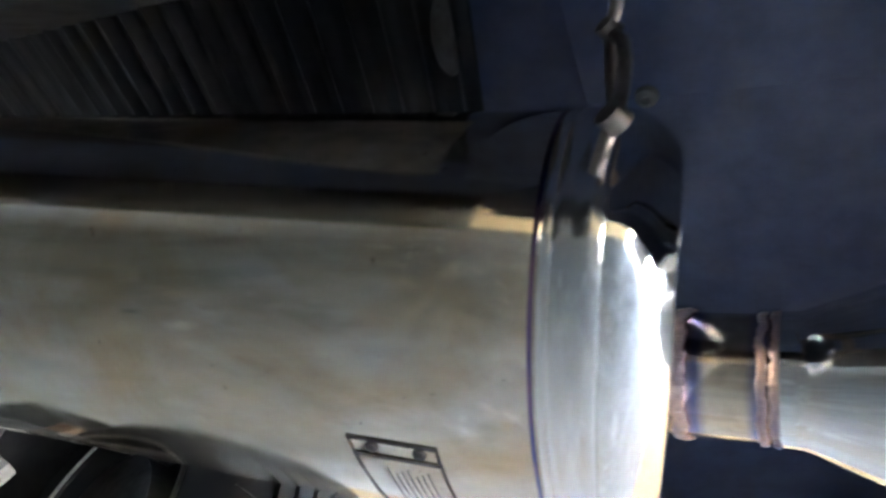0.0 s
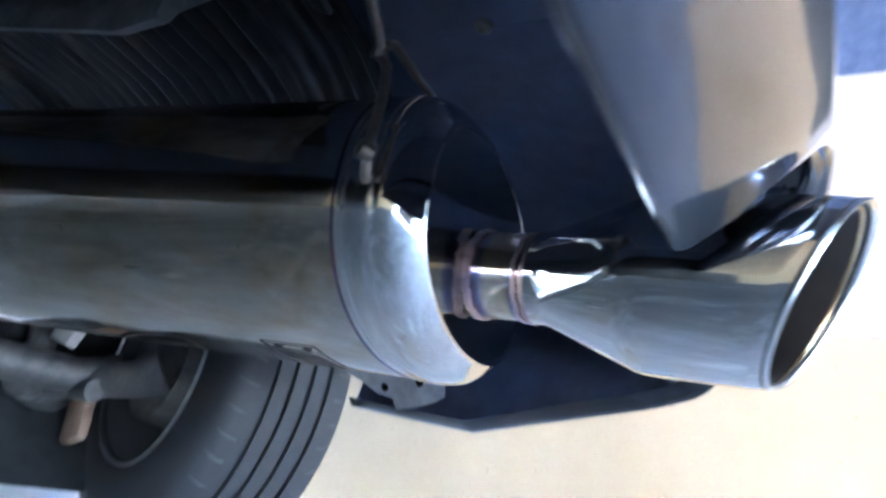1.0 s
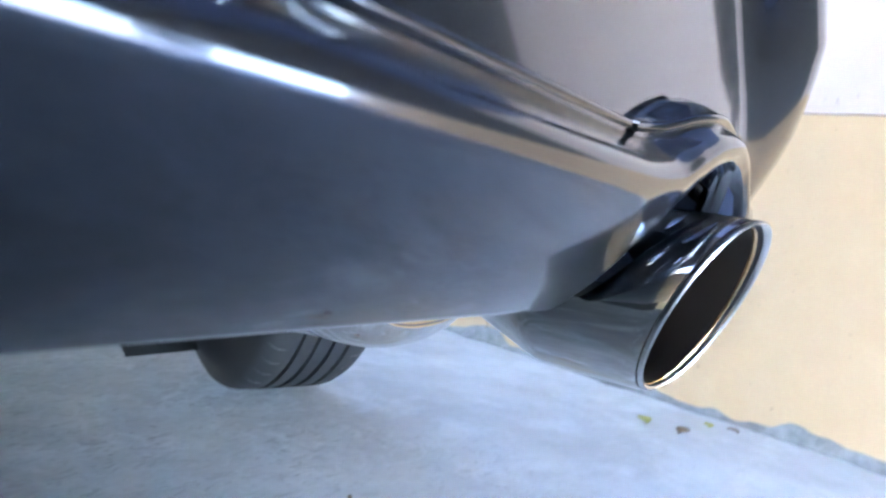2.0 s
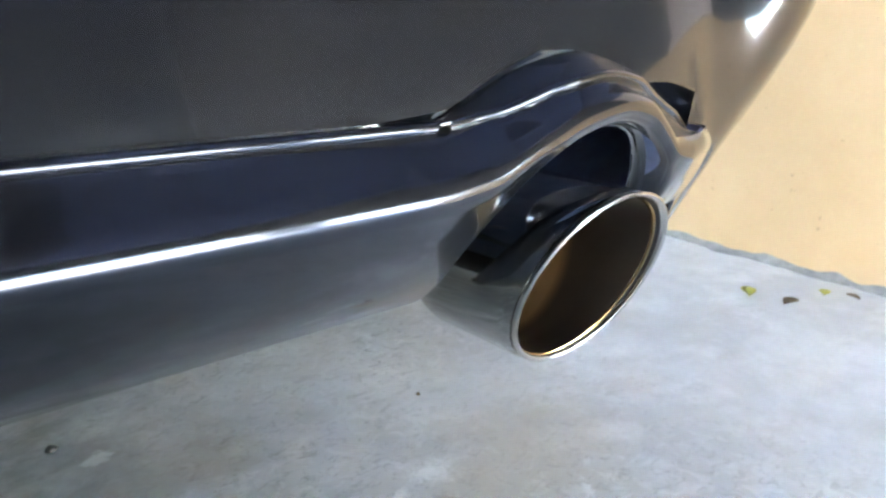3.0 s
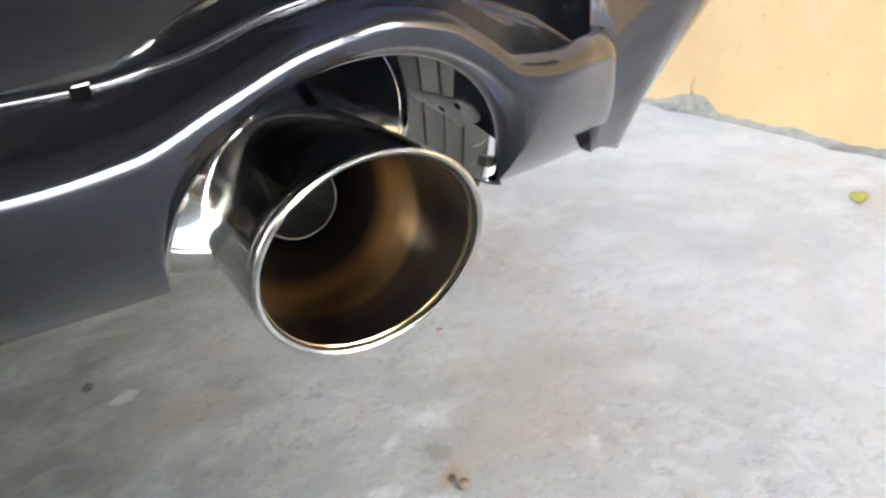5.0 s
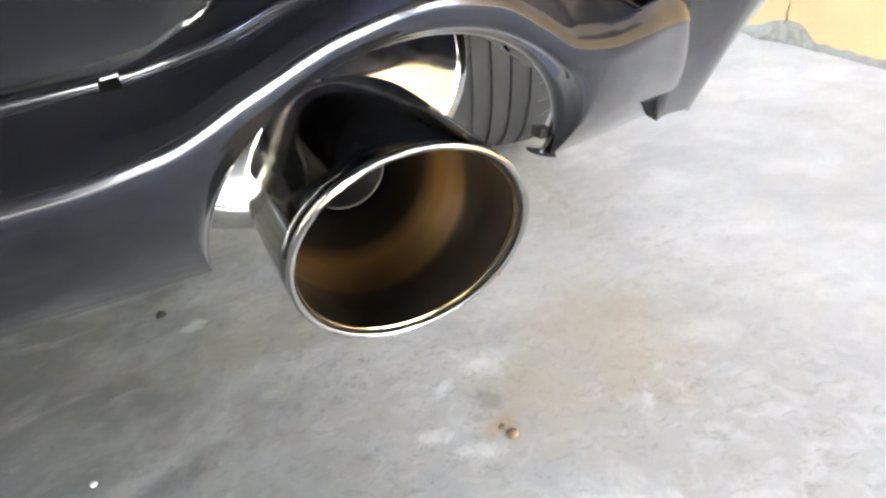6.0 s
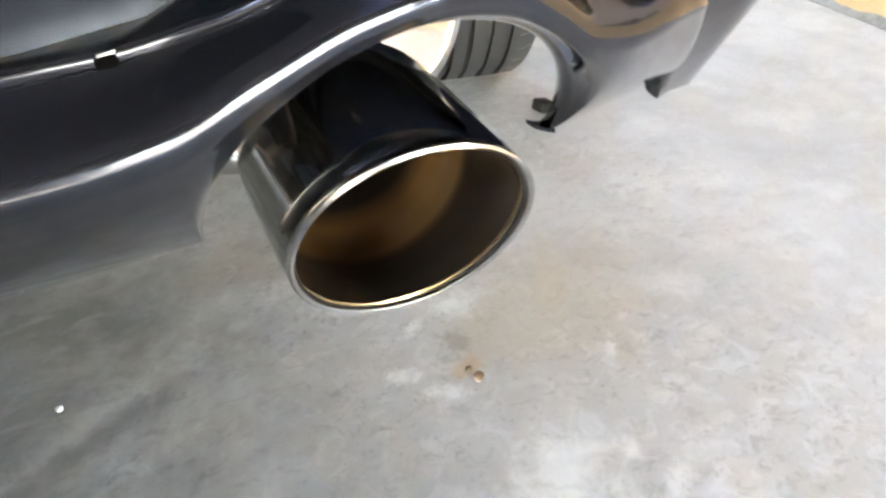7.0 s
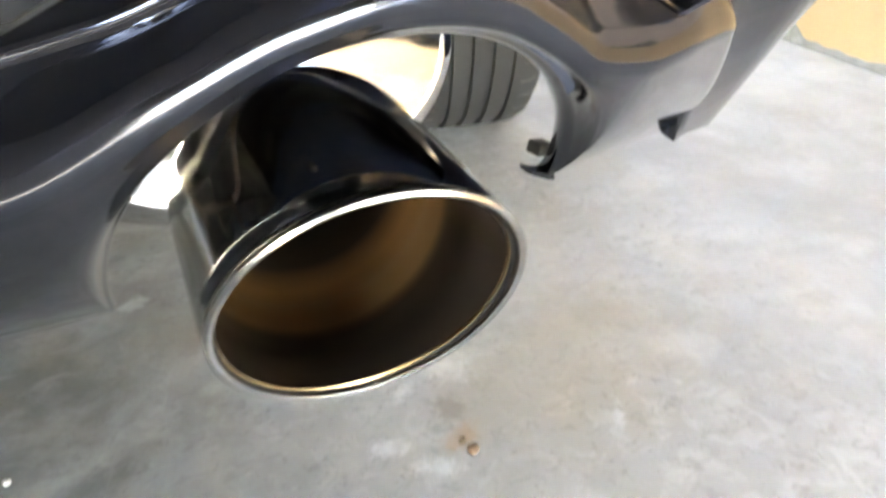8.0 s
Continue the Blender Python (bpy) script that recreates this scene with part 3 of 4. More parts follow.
def floor_pan():
    """Pressed ribs running across the floor, deeper in some stretches than in others."""
    bm = bmesh.new()
    rows = []
    xs = [-0.42, -0.36, -0.34, -0.30, -0.22, -0.15, -0.09, -0.06, -0.03, 0.0, 0.05, 0.12, 0.2, 0.3, 0.36, 0.42]
    for i in range(300):
        y = 0.40 + 0.0026 * i
        deep = 0.012 * min(max(0.8 + 1.3 * noise.noise((9 * y, 0.7, 0)), 0.15), 1.2)
        wave = max(0.0, math.sin(2 * math.pi * y / 0.031)) ** 0.7
        rows.append([(x, y + 0.22 * (x + 0.1), 0.655 - 0.06 * min(max((x - 0.02) / 0.2, 0), 1) - deep * wave * min(max((0.36 - abs(x)) / 0.03, 0), 1)) for x in xs])
    grid(bm, rows)
    pan = part("ribbed_panel", bm, M_RIB, car, "black ribbed underbody panel")
    bm = bmesh.new()
    rows = []
    for i in range(13):
        a = math.pi * i / 12
        rows.append([(-0.097 - 0.034 * math.cos(a) + 0.016 * math.sin(a) * math.cos(b), 0.420 - 0.010 * math.cos(a) + 0.018 * math.sin(a) * math.sin(b) * 0.8, 0.656 - 0.014 * math.sin(a) * max(0.0, math.cos(b * 0.5))) for b in [2 * math.pi * k / 16 for k in range(16)]])
    grid(bm, rows, close=True)
    part("panel_boss", bm, M_BARE, pan, "pale rounded boss on the panel")


floor_pan()
# unseen dark blocks, added to keep daylight from under the car
for name, size, at, label in (("sill", (0.05, 3.2, 0.49), (-1.12, 1.75, 0.445), "unseen dark body side that shuts out light"), ("floor_light_block", (1.55, 0.62, 0.42), (-0.25, 1.86, 0.40), "unseen dark box added under the floor to shut out light"), ("front_closure", (1.9, 0.05, 0.45), (-0.2, 3.3, 0.42), "unseen dark plate shutting out light at the front")):
    bm = bmesh.new()
    box(bm, size, pose(*at), 0.03)
    part(name, bm, M_BLACK, car, label)
bm = bmesh.new()
rows = []
for i in range(17):
    a = radians(-55 + 205 * i / 16)
    rows.append([(x, 0.95 + 0.40 * math.cos(a), 0.33 + 0.33 * math.sin(a)) for x in (0.26, 0.27, 0.58)])
grid(bm, rows)
part("wheel_arch", bm, M_BLACK, car, "black inner wheel arch")


def quarter_panel():
    """The car's side over the wheel, cut round above the tyre."""
    bm = bmesh.new()
    rows = []
    for k in range(61):
        y = 0.60 + 0.045 * k
        d = abs(y - 1.09)
        low = 0.327 + math.sqrt(max(0.385**2 - d * d, 0.0)) if d < 0.385 else 0.26
        low = max(low, 0.42 if y < 0.75 else 0.26)
        x = 0.612 + 0.02 * min((y - 0.60) / 0.4, 1.0)
        rows.append([(x - 0.03, y, low + 0.004), (x - 0.004, y, low), (x, y, low + 0.004), (x + 0.012, y, 0.5 * (low + 1.0)), (x, y, 1.0)])
    grid(bm, rows)
    return part("quarter_panel", bm, M_PAINT, car, "dark grey body side over the wheel")


quarter_panel()

# Frame rail under the floor beside the muffler, with a folded lower flange.
bm = bmesh.new()
rows = []
for i in range(24):
    y = 0.345 + 0.04 * i
    z = 0.468 + 0.152 * (y - 0.345) + (0.010 if i == 0 else 0.0)
    rows.append([(-0.250, y, z), (-0.252, y, z + 0.003), (-0.252, y, z + 0.017), (-0.247, y, z + 0.021), (-0.236, y, z + 0.026), (-0.238, y + 0.03, 0.66), (-0.17, y + 0.03, 0.66), (-0.20, y, z + 0.07), (-0.240, y, z + 0.012), (-0.243, y, z + 0.002)])
vs = grid(bm, rows, close=True)
bm.faces.new(vs[0])
bm.faces.new(vs[-1][::-1])
part("frame_rail", bm, M_BARE, car, "dusty grey frame rail with a folded flange")
bm = bmesh.new()
tube(bm, [(-0.063, 0.341, 0.667), (-0.060, 0.346, 0.69), (-0.05, 0.372, 0.76)], [0.0055, 0.006, 0.006], 12)
part("mount_pin", bm, M_ALLOY, car, "bright steel hanger pin under the floor")
bm = bmesh.new()
box(bm, (0.56, 0.21, 0.004), pose(-0.30, 0.22, 0.648), 0.001)
valance = part("rear_panel", bm, M_LINING, car, "blue-grey body panel above the exhaust")
bm = bmesh.new()
lathe(bm, [(0.0, 0.0), (-0.004, 0.004), (-0.002, 0.008), (0.004, 0.009)], pose(-0.023, 0.278, 0.643, 90, 0, 0), 20)
part("rubber_plug", bm, M_BARE, valance, "small grey plug in the panel")


def wheel():
    hub = new("wheel")
    hub.parent = car
    hub.location = (0.535, 1.090, 0.327)
    hub.scale = (1.34, 1.10, 1.10)
    hub.rotation_euler.z = radians(-15)
    turn = Matrix.Rotation(radians(90), 4, "Z")
    bm = bmesh.new()
    prof = [(-0.083, 0.176), (-0.091, 0.190), (-0.096, 0.215), (-0.096, 0.245), (-0.088, 0.275), (-0.080, 0.289), (-0.070, 0.295)]
    for g in (-0.040, -0.013, 0.014, 0.040):
        prof += [(g - 0.0042, 0.298), (g - 0.0036, 0.290), (g + 0.0036, 0.290), (g + 0.0042, 0.298)]
    prof += [(0.070, 0.295), (0.080, 0.289), (0.088, 0.275), (0.096, 0.245), (0.096, 0.215), (0.091, 0.190), (0.083, 0.176)]
    lathe(bm, prof, turn, 120)
    tyre = part("tyre", bm, M_RUB, hub, "black tyre with four straight tread grooves")
    # sipes cut across the shoulder ribs
    bm = bmesh.new()
    for i in range(46):
        for side in (-1, 1):
            m = Matrix.Rotation(2 * math.pi * (i + 0.3 * side + 0.15 * noise.noise((i * 1.7, side, 0))) / 46, 4, "X")
            rows = []
            for k in range(6):
                x = side * (0.056 + 0.0052 * k)
                turn_k = 0.010 * (k / 5) ** 2
                drop = 0.2965 - (0.0 if k < 3 else 0.0022 * (k - 2) ** 1.4)
                rows.append([m @ Vector((x, 0.7 * turn_k + dy, drop + dz)) for dy, dz in ((-0.0009, -0.002), (-0.0007, 0.0006), (0.0007, 0.0006), (0.0009, -0.002))])
            grid(bm, rows)
    tagged(part("sipe", bm, M_SIPE, tyre, "pale dusty cuts across the tread shoulder"), kind="stuff")
    bm = bmesh.new()
    lathe(bm, [(0.088, 0.183), (0.085, 0.174), (0.03, 0.160), (-0.06, 0.163), (-0.082, 0.172), (-0.090, 0.176), (-0.091, 0.182), (-0.084, 0.184)], turn, 96)
    rim = part("rim", bm, M_RIMIN, hub, "dark alloy rim seen from inside")
    bm = bmesh.new()
    lathe(bm, [(-0.0895, 0.1775), (-0.0930, 0.1785), (-0.0938, 0.1810), (-0.0930, 0.1835), (-0.0895, 0.1845)], turn @ Matrix.Rotation(radians(180), 4, "Z"), 96)
    part("rim_edge", bm, M_ALLOY, rim, "bright worn rim edge")
    # dark disc added to shut off the bright view through the wheel
    bm = bmesh.new()
    lathe(bm, [(0.0, 0.0), (0.0, 0.150), (0.006, 0.155), (0.012, 0.150), (0.012, 0.0)], turn, 64)
    part("dark_filler_disc", bm, M_RIMIN, hub, "dark disc added to fill the inside of the wheel")
    bm = bmesh.new()
    for i in range(5):
        m = Matrix.Rotation(2 * math.pi * i / 5, 4, "X")
        rows = []
        for r, w, d in ((0.05, 0.030, 0.055), (0.10, 0.026, 0.062), (0.163, 0.032, 0.050)):
            rows.append([m @ Vector(v) for v in ((d, -w, r), (d, w, r), (d + 0.022, w, r), (d + 0.022, -w, r))])
        grid(bm, rows, close=True)
    lathe(bm, [(-0.055, 0.0), (-0.055, 0.06), (-0.08, 0.06), (-0.08, 0.0)], turn, 32)
    part("spokes", bm, M_RIMIN, rim, "five spokes")
    bm = bmesh.new()
    lathe(bm, [(0.10, 0.0), (0.10, 0.05), (0.085, 0.105), (0.03, 0.112), (-0.02, 0.112), (-0.02, 0.0)], turn, 48)
    part("brake_drum", bm, M_BARE, hub, "rusty brake drum")
    return hub


wheel()


def suspension():
    bm = bmesh.new()
    tube(bm, [(0.42, 1.10, 0.28), (0.36, 1.14, 0.25), (0.25, 1.2, 0.245), (0.1, 1.24, 0.25), (-0.9, 1.26, 0.25)], [0.03, 0.032, 0.035, 0.04, 0.04], 16)
    arm = part("axle_beam", bm, M_AXLE, car, "dusty grey rear axle beam")
    bm = bmesh.new()
    tube(bm, [(0.37, 1.30, 0.228), (0.375, 1.2, 0.222), (0.37, 1.08, 0.235)], [0.03, 0.022, 0.02], 14)
    part("damper_mount", bm, M_AXLE, arm, "grey damper mount")
    bm = bmesh.new()
    tube(bm, [(0.31, 1.27, 0.225), (0.352, 1.27, 0.225)], 0.016, 6)
    part("mount_bolt", bm, M_AXLE, arm, "bolt head")
    bm = bmesh.new()
    tube(bm, [(0.36, 1.27, 0.225), (0.34, 1.28, 0.42), (0.33, 1.29, 0.60)], [0.026, 0.028, 0.028], 16)
    part("damper", bm, M_AXLE, car, "grey rear damper")
    bm = bmesh.new()
    lathe(bm, [(-0.045, 0.0), (-0.045, 0.030), (-0.040, 0.036), (-0.012, 0.038), (-0.008, 0.046), (0.02, 0.050), (0.05, 0.05)], pose(0.335, 1.20, 0.226, 0, 0, -72), 32)
    part("hub_bush", bm, M_AXLE, arm, "round grey bush on the axle")
    bm = bmesh.new()
    tube(bm, [(0.335, 1.20, 0.226), (0.38, 1.13, 0.245), (0.42, 1.06, 0.27), (0.45, 1.03, 0.30)], [0.036, 0.030, 0.034, 0.045], 16)
    part("stub_arm", bm, M_AXLE, arm, "dusty grey stub arm to the wheel")
    bm = bmesh.new()
    box(bm, (0.030, 0.042, 0.046), pose(0.290, 1.212, 0.328, 12, 8, 20), 0.004)
    part("bump_stop", bm, M_CREAM, car, "pale block on the axle")
    bm = bmesh.new()
    box(bm, (0.026, 0.052, 0.110), pose(0.385, 1.12, 0.190, -28, 10, 0), 0.012)
    part("drum_lever", bm, M_RUST, car, "brown rusty brake lever")


suspension()
for ob in car.children:
    if ob.name in ("axle_beam", "damper", "drum_lever"):
        ob.location = (-0.060, 0.020, 0.008)

# ---- the exhaust ----
exhaust = tagged(new("exhaust"), "polished round steel muffler with a slanted tip", "exhaust")
TIP = Matrix.Translation((0.0006, 0.0008, 0.4279)) @ Matrix.Rotation(-0.0226, 4, "Z") @ Matrix.Rotation(0.1512, 4, "Y") @ Matrix.Rotation(-0.0092, 4, "X")
SLASH = math.tan(0.4121)


def along_tip(x, y, z):
    """The mouth is a little higher than wide; the axis dips slightly towards the can."""
    tall = 1 + 0.036 * min(max((0.09 - y) / 0.06, 0.0), 1.0)
    return TIP @ Vector((x, y, z * tall - 0.0028 * min(max((y - 0.09) / 0.10, 0.0), 1.0)))


def tip():
    seg = 120

    def rows_of(prof, shift=0.0):
        rows = []
        for y, r in prof:
            w = min(1.0, max(0.0, 1 - max(y, 0) / 0.085))
            rows.append([along_tip(r * math.cos(2 * math.pi * i / seg), y - r * math.sin(2 * math.pi * i / seg) * SLASH * w, r * math.sin(2 * math.pi * i / seg)) for i in range(seg)])
        return rows

    bm = bmesh.new()
    out = [(0.182, 0.0350), (0.176, 0.0352), (0.172, 0.0356), (0.168, 0.0372)]
    out += [(0.168 - 0.0090 * k, 0.0372 + 0.00335 * k) for k in range(1, 8)] + [(0.1020, 0.0611), (0.0990, 0.0615), (0.0950, 0.0616), (0.088, 0.0615), (0.06, 0.0607), (0.03, 0.0597), (0.015, 0.0592), (0.010, 0.0589), (0.004, 0.0580)]
    grid(bm, rows_of(out), close=True)
    t = part("tip", bm, M_POL, exhaust, "mirror polished slant-cut exhaust tip")
    bm = bmesh.new()
    grid(bm, rows_of([(0.004, 0.0574), (0.002, 0.0583), (0.0, 0.0582), (-0.0010, 0.0570), (0.0, 0.0553), (0.002, 0.0549)]), close=True)
    part("rolled_lip", bm, M_LIP, t, "bright rolled lip")
    bm = bmesh.new()
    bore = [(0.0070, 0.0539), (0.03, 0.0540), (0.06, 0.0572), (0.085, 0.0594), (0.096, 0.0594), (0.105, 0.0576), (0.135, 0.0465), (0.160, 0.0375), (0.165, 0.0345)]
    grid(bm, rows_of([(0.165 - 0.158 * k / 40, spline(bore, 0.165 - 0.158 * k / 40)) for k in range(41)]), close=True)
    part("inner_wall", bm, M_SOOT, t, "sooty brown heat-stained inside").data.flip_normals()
    bm = bmesh.new()
    grid(bm, rows_of([(0.002, 0.0549), (0.0038, 0.0548), (0.0046, 0.0543)]), close=True)
    part("lip_groove", bm, M_SOOT_PIPE, t, "dark sooty groove inside the lip")
    bm = bmesh.new()
    grid(bm, rows_of([(0.0046, 0.0543), (0.0052, 0.0537), (0.0062, 0.0536), (0.0070, 0.0539)]), close=True)
    part("inner_ring", bm, M_GOLD, t, "golden heat-tinted ring inside the lip")
    bm = bmesh.new()
    grid(bm, rows_of([(0.17, 0.0270), (0.126, 0.0270), (0.1245, 0.0265), (0.124, 0.0258), (0.1245, 0.0252), (0.26, 0.0250)]), close=True)
    part("inner_pipe", bm, M_SOOT_PIPE, t, "dark inner pipe end")

    bm = bmesh.new()
    grid(bm, rows_of([(0.1245, 0.0266), (0.1237, 0.0264), (0.1234, 0.0260), (0.1237, 0.0256), (0.1245, 0.0254)]), close=True)
    part("pipe_rim", bm, M_BARE, t, "thin bright rim of the inner pipe")
    return t


tip()


def bead(y, r, size, seed):
    """A welded seam: a ring of uneven overlapping drops round the pipe."""
    bm = bmesh.new()
    n, seg = 300, 8
    rows = []
    for i in range(n):
        a = 2 * math.pi * i / n
        c = Vector((r * math.cos(a), y, r * math.sin(a)))
        s = size * (0.58 + 0.22 * noise.noise(c * 600 + Vector((seed, 0, 0))))
        off = size * 0.35 * noise.noise(c * 90 + Vector((0, seed, 0)))
        ring = []
        for k in range(seg):
            b = 2 * math.pi * k / seg
            p = Vector(((r + 0.26 * s * math.cos(b)) * math.cos(a), y + off + s * math.sin(b), (r + 0.26 * s * math.cos(b)) * math.sin(a)))
            p += noise.noise_vector(p * 900) * size * 0.16
            ring.append(along_tip(p.x, p.y, p.z))
        rows.append(ring)
    rows.append(rows[0])
    grid(bm, rows, close=True)
    return part("weld_seam", bm, M_WELD, exhaust, "uneven weld seam with blue and copper heat tint")


bm = bmesh.new()
grid(bm, [[along_tip(r * math.cos(2 * math.pi * i / 72), y, r * math.sin(2 * math.pi * i / 72)) for i in range(72)] for y, r in ((0.178, 0.0345), (0.186, 0.0336), (0.20, 0.0335), (0.215, 0.0335), (0.23, 0.0335), (0.27, 0.0335))], close=True)
part("neck", bm, M_NECK, exhaust, "short straw and blue heat-tinted pipe")
bead(0.183, 0.0342, 0.0045, 1)
bead(0.190, 0.0340, 0.0032, 3)
bead(0.229, 0.0345, 0.0062, 2)

# The can is oval: MUF stands at the middle of its rear face, y forward along it.
AXIS = Vector((-0.163, 0.984, -0.075)).normalized()
ACROSS = Vector((0, 0, 1)).cross(-AXIS).normalized()
MUF = Matrix((ACROSS, AXIS, -AXIS.cross(ACROSS))).transposed().to_4x4()
MUF.translation = (0.0200, 0.2420, 0.4450)
HALF_W, HALF_H = 0.1530, 0.1040


def oval(angle, y, off=0.0, scale=1.0):
    """A point of the can's oval section, off metres outside it."""
    c, s, k = math.cos(angle), math.sin(angle), 2 / 2.25
    return MUF @ Vector((scale * (HALF_W + off) * math.copysign(abs(c) ** k, c), y, scale * (HALF_H + off) * math.copysign(abs(s) ** k, s)))


def oval_body(bm, profile, seg=160):
    """Rings of the oval section. profile: (y along the can, metres outside it, scale)."""
    return grid(bm, [[oval(2 * math.pi * i / seg, y, off, k) for i in range(seg)] for y, off, k in profile], close=True)


def muffler():
    bm = bmesh.new()
    vs = oval_body(bm, [(0.640, -0.03, 0.25), (0.640, -0.03, 0.9), (0.632, -0.016, 1), (0.618, -0.004, 1), (0.600, 0, 1), (0.50, 0, 1), (0.40, 0, 1), (0.30, 0, 1), (0.20, 0, 1), (0.12, 0, 1), (0.0575, 0, 1), (0.0565, -0.0006, 1)])
    bm.faces.new(vs[0])
    can = part("can", bm, M_CAN, exhaust, "oval muffler can with brown heat stains")
    bm = bmesh.new()
    oval_body(bm, [(0.0565, -0.0006, 1), (0.056, 0.0005, 1), (0.054, 0.0011, 1), (0.052, 0.0006, 1), (0.051, 0.0016, 1), (0.047, 0.0020, 1), (0.042, 0.0014, 1), (0.041, 0.0020, 1), (0.032, 0.0022, 1), (0.030, 0.0010, 1)])
    part("band", bm, M_BAND, exhaust, "folded steel band with a blue heat line")
    bm = bmesh.new()
    vs = oval_body(bm, [(0.030, 0.0010, 1), (0.0295, 0.0016, 1), (0.024, 0.0010, 1), (0.018, -0.0012, 1), (0.013, -0.0045, 1), (0.009, -0.0080, 1), (0.005, -0.0125, 1), (0.002, -0.0160, 1), (0.0003, -0.0180, 1), (0.0, -0.0195, 1), (0.0002, -0.0210, 1), (0.0010, -0.0216, 1), (0.0012, -0.0222, 1), (0.0012, -0.0230, 1), (0.0012, -0.0230, 0.97), (0.0010, -0.0230, 0.8), (0.0006, -0.0230, 0.5), (0.0004, -0.0230, 0.2)])
    bm.faces.new(vs[-1])
    part("end_cap", bm, M_POL, exhaust, "mirror polished oval end cap with a rounded rim")
    bm = bmesh.new()
    oval_body(bm, [(0.0575, 0, 1), (0.0578, 0.0006, 1), (0.0590, 0.0007, 1), (0.0600, 0, 1)])
    part("heat_line", bm, M_BLUE, can, "thin blue and purple heat line")
    # stamped plate low on the can
    bm = bmesh.new()
    lines = [(0.1090, 0.1600, -105, -104, 0.0007), (0.1090, 0.1600, -99.5, -98.5, 0.0007), (0.1090, 0.1102, -105, -75, 0.0006), (0.1588, 0.1600, -105, -75, 0.0006), (0.1100, 0.1590, -75, -74, 0.0006)]
    lines += [(0.1190 + 0.004 * k, 0.1199 + 0.004 * k, -95 + k % 3, -82 - 2 * (k % 2), 0.0002) for k in range(7)]
    for s0, s1, a0, a1, h in lines:
        grid(bm, [[oval(radians(a0 + (a1 - a0) * k / 8), s, r) for s, r in ((s0, 0.0001), (s0, 0.0001 + h), (s1, 0.0001 + h), (s1, 0.0001))] for k in range(9)])
    plate = part("stamped_plate", bm, M_ETCH, can, "stamped plate outlined by dark lines")
    for s in (0.120, 0.147):
        bm = bmesh.new()
        p, d = oval(radians(-102), s, 0.0004), oval(radians(-102), s, 0.01) - oval(radians(-102), s, 0.0)
        m = Matrix.Translation(p) @ d.to_track_quat("Y", "Z").to_matrix().to_4x4()
        lathe(bm, [(0.0, 0.0), (0.0, 0.0040), (0.0010, 0.0034), (0.0015, 0.0)], m, 16)
        part("rivet", bm, M_ETCH, plate)


muffler()
bm = bmesh.new()
tube(bm, [(-0.131, 0.255, 0.428), (-0.143, 0.249, 0.433), (-0.153, 0.244, 0.441), (-0.155, 0.243, 0.450), (-0.155, 0.243, 0.464), (-0.155, 0.245, 0.485), (-0.155, 0.249, 0.503), (-0.156, 0.256, 0.513), (-0.165, 0.253, 0.517), (-0.19, 0.247, 0.530), (-0.20, 0.247, 0.56), (-0.20, 0.247, 0.66)], [0.003, 0.0034, 0.0036, 0.0036, 0.0034, 0.0034, 0.0034, 0.0036, 0.0034, 0.0034, 0.0034, 0.0034], 12)
rod = part("hanger_rod", bm, M_HANGER, exhaust, "dull bent hanger rod")
bm = bmesh.new()
lathe(bm, [(-0.005, 0.0), (-0.005, 0.0062), (0.004, 0.0062), (0.005, 0.0)], pose(-0.158, 0.242, 0.440, 0, 0, 60), 16)
part("hanger_bolt", bm, M_HANGER, rod, "worn bolt head on the hanger")
bm = bmesh.new()
lathe(bm, [(-0.004, 0.0), (-0.004, 0.0056), (0.004, 0.0056), (0.004, 0.0)], pose(-0.157, 0.257, 0.514, 0, 0, 60), 14)
part("weld_knob", bm, M_HANGER, rod, "welded knob where the rods meet")
bm = bmesh.new()
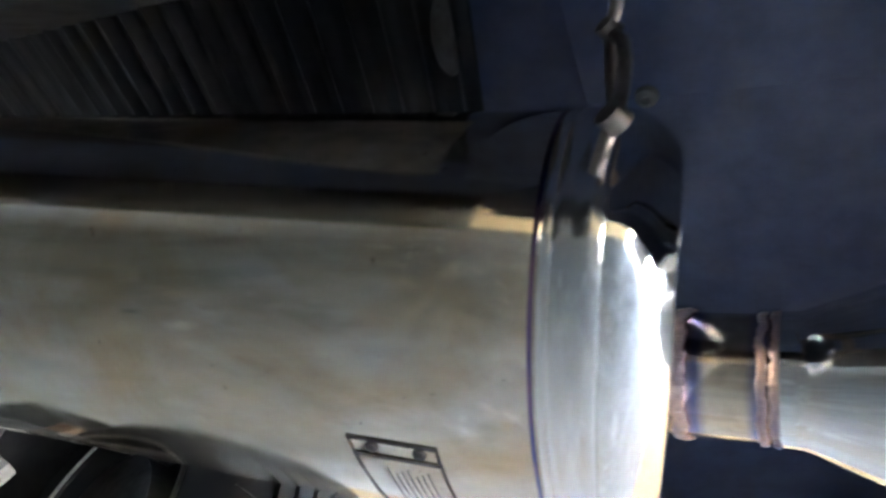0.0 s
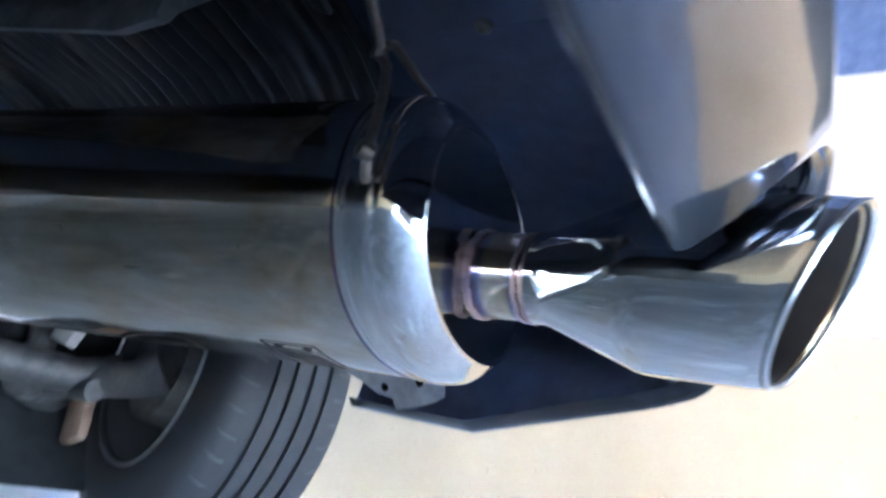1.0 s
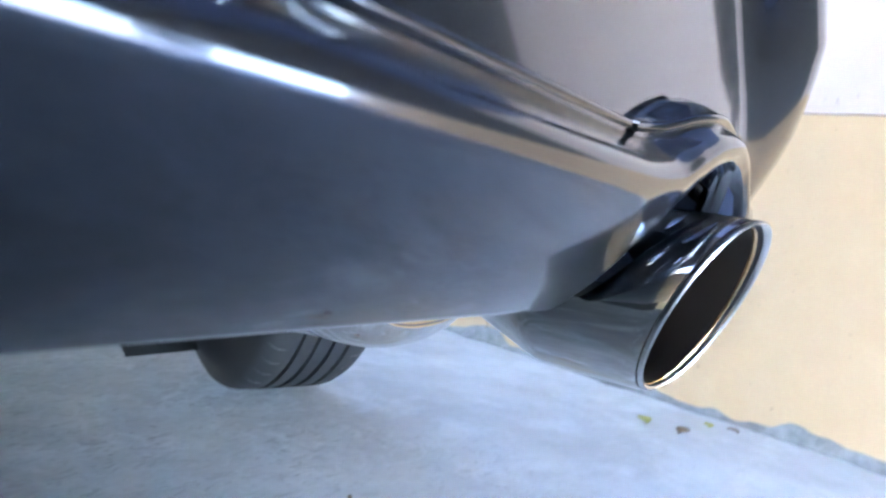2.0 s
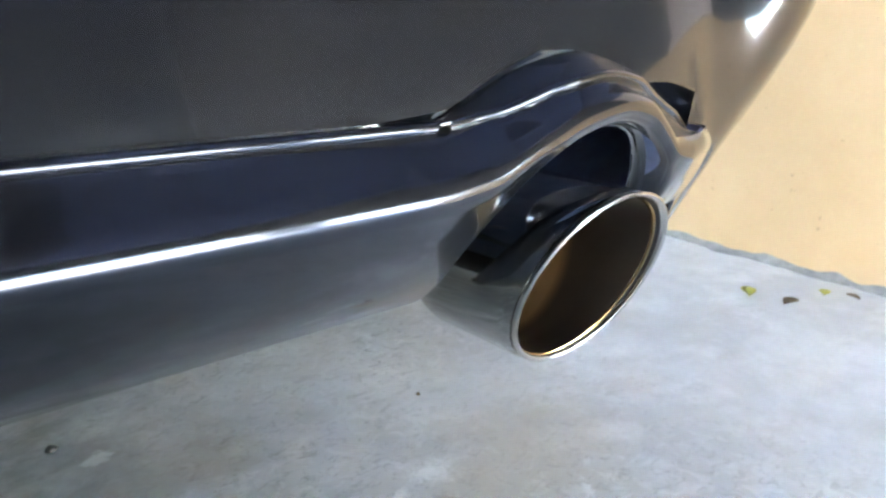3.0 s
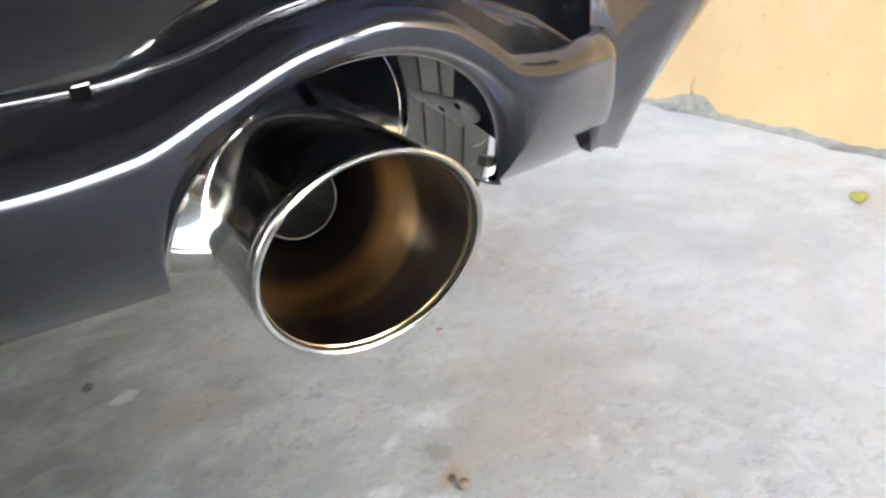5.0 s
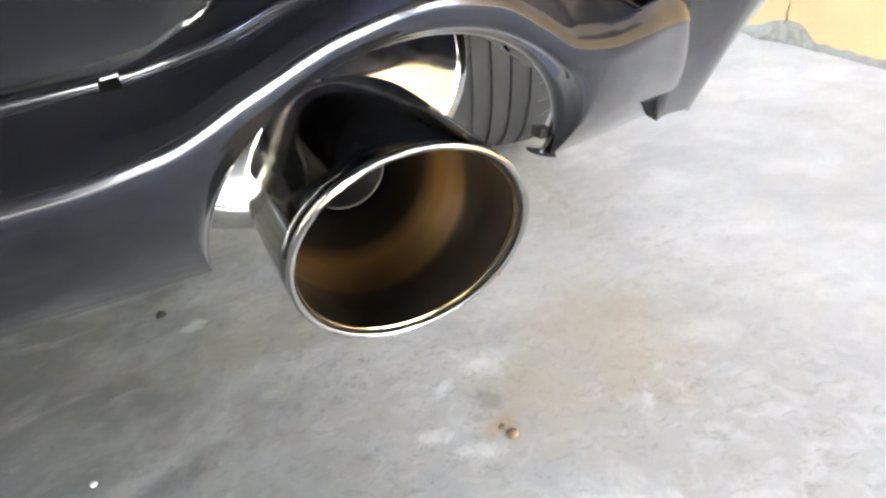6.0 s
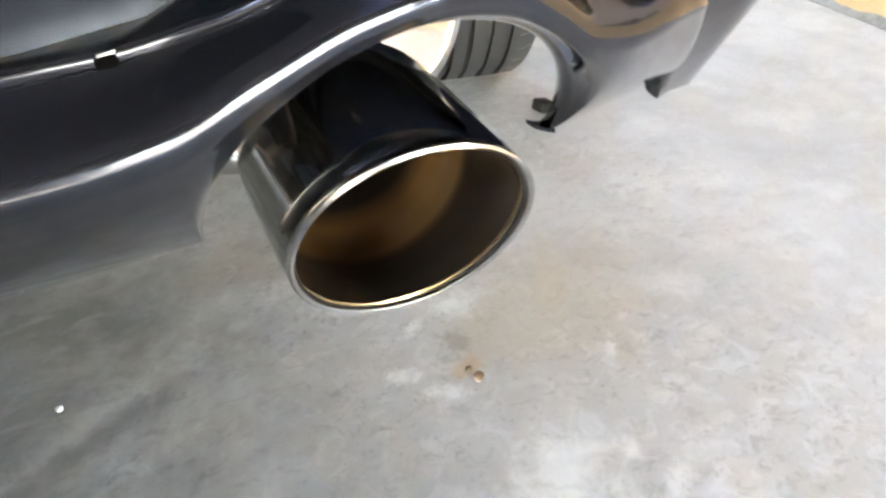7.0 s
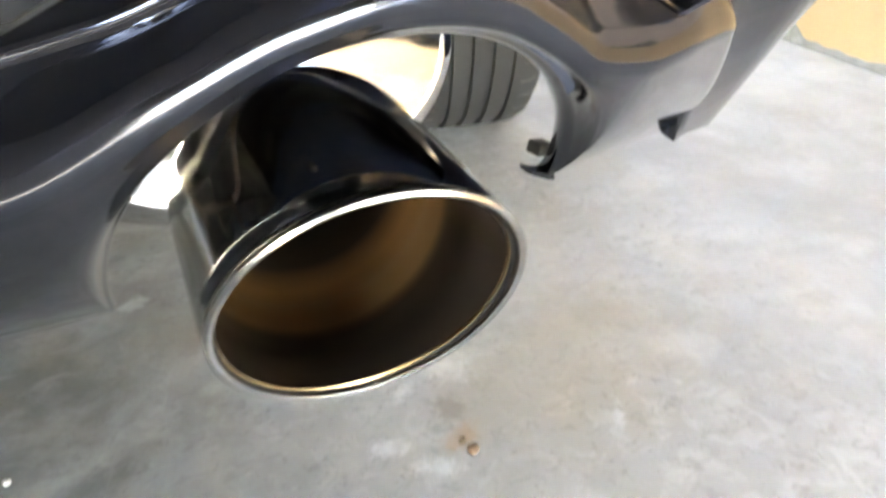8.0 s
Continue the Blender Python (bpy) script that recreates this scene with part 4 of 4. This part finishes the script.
tube(bm, [(-0.153, 0.258, 0.522), (-0.140, 0.263, 0.533), (-0.12, 0.267, 0.536), (-0.095, 0.271, 0.537), (-0.06, 0.276, 0.541)], [0.0034, 0.0036, 0.0036, 0.0034, 0.003], 12)
part("hanger_rod", bm, M_HANGER, exhaust, "dull bent hanger rod")

# ---- loose things on the floor ----
def leaf(x, y, turn, size, material, label):
    bm = bmesh.new()
    rows = []
    for i in range(9):
        t = i / 8
        w = size * 0.32 * math.sin(math.pi * min(1, t * 0.95 + 0.03)) ** 0.8
        rows.append([Vector((size * (t - 0.5), s * w, 0.002 + 0.10 * size * abs(s) + 0.06 * size * math.sin(3 * t))) for s in (-1, -0.5, 0, 0.5, 1)])
    grid(bm, rows)
    ob = new("fallen_leaf", mesh_of("fallen_leaf", bm, material))
    ob.matrix_world = pose(x, y, 0, 0, 0, turn)
    so = ob.modifiers.new("thick", "SOLIDIFY")
    so.thickness = 0.0006
    return tagged(ob, label, "leaf", group="fallen leaves by the wall")


leaf(1.209, 0.424, 35, 0.055, M_LEAF, "yellow green fallen leaf on the concrete")
leaf(1.222, 0.330, -10, 0.05, M_DRY, "brown dry fallen leaf on the concrete")
leaf(1.348, 0.304, 20, 0.04, M_LEAF, "yellow green fallen leaf on the concrete")
leaf(1.372, 0.25, 70, 0.035, M_DRY, "brown dry fallen leaf on the concrete")


def pebble(x, y, size, seed, material, label):
    bm = bmesh.new()
    bmesh.ops.create_icosphere(bm, subdivisions=2, radius=size)
    for v in bm.verts:
        v.co *= 1 + 0.35 * noise.noise(v.co * (1.3 / size) + Vector((seed, 0, 0)))
        v.co.z *= 0.6
    ob = new("pebble", mesh_of("pebble", bm, material))
    ob.location = (x, y, size * 0.45)
    return tagged(ob, label, "pebble", group="pebbles on the floor")


pebble(0.155, 0.245, 0.007, 1, M_RUST, "small brown crumb on the concrete")
pebble(0.150, 0.262, 0.004, 5, M_DRY, "small brown crumb on the concrete")
pebble(-0.304, 0.431, 0.0045, 7, M_SPLASH, "small white crumb on the concrete")
pebble(-0.206, 0.759, 0.008, 2, M_RUB, "small black crumb on the concrete")
pebble(0.30, 0.55, 0.004, 3, M_DRY, "small dark crumb on the concrete")
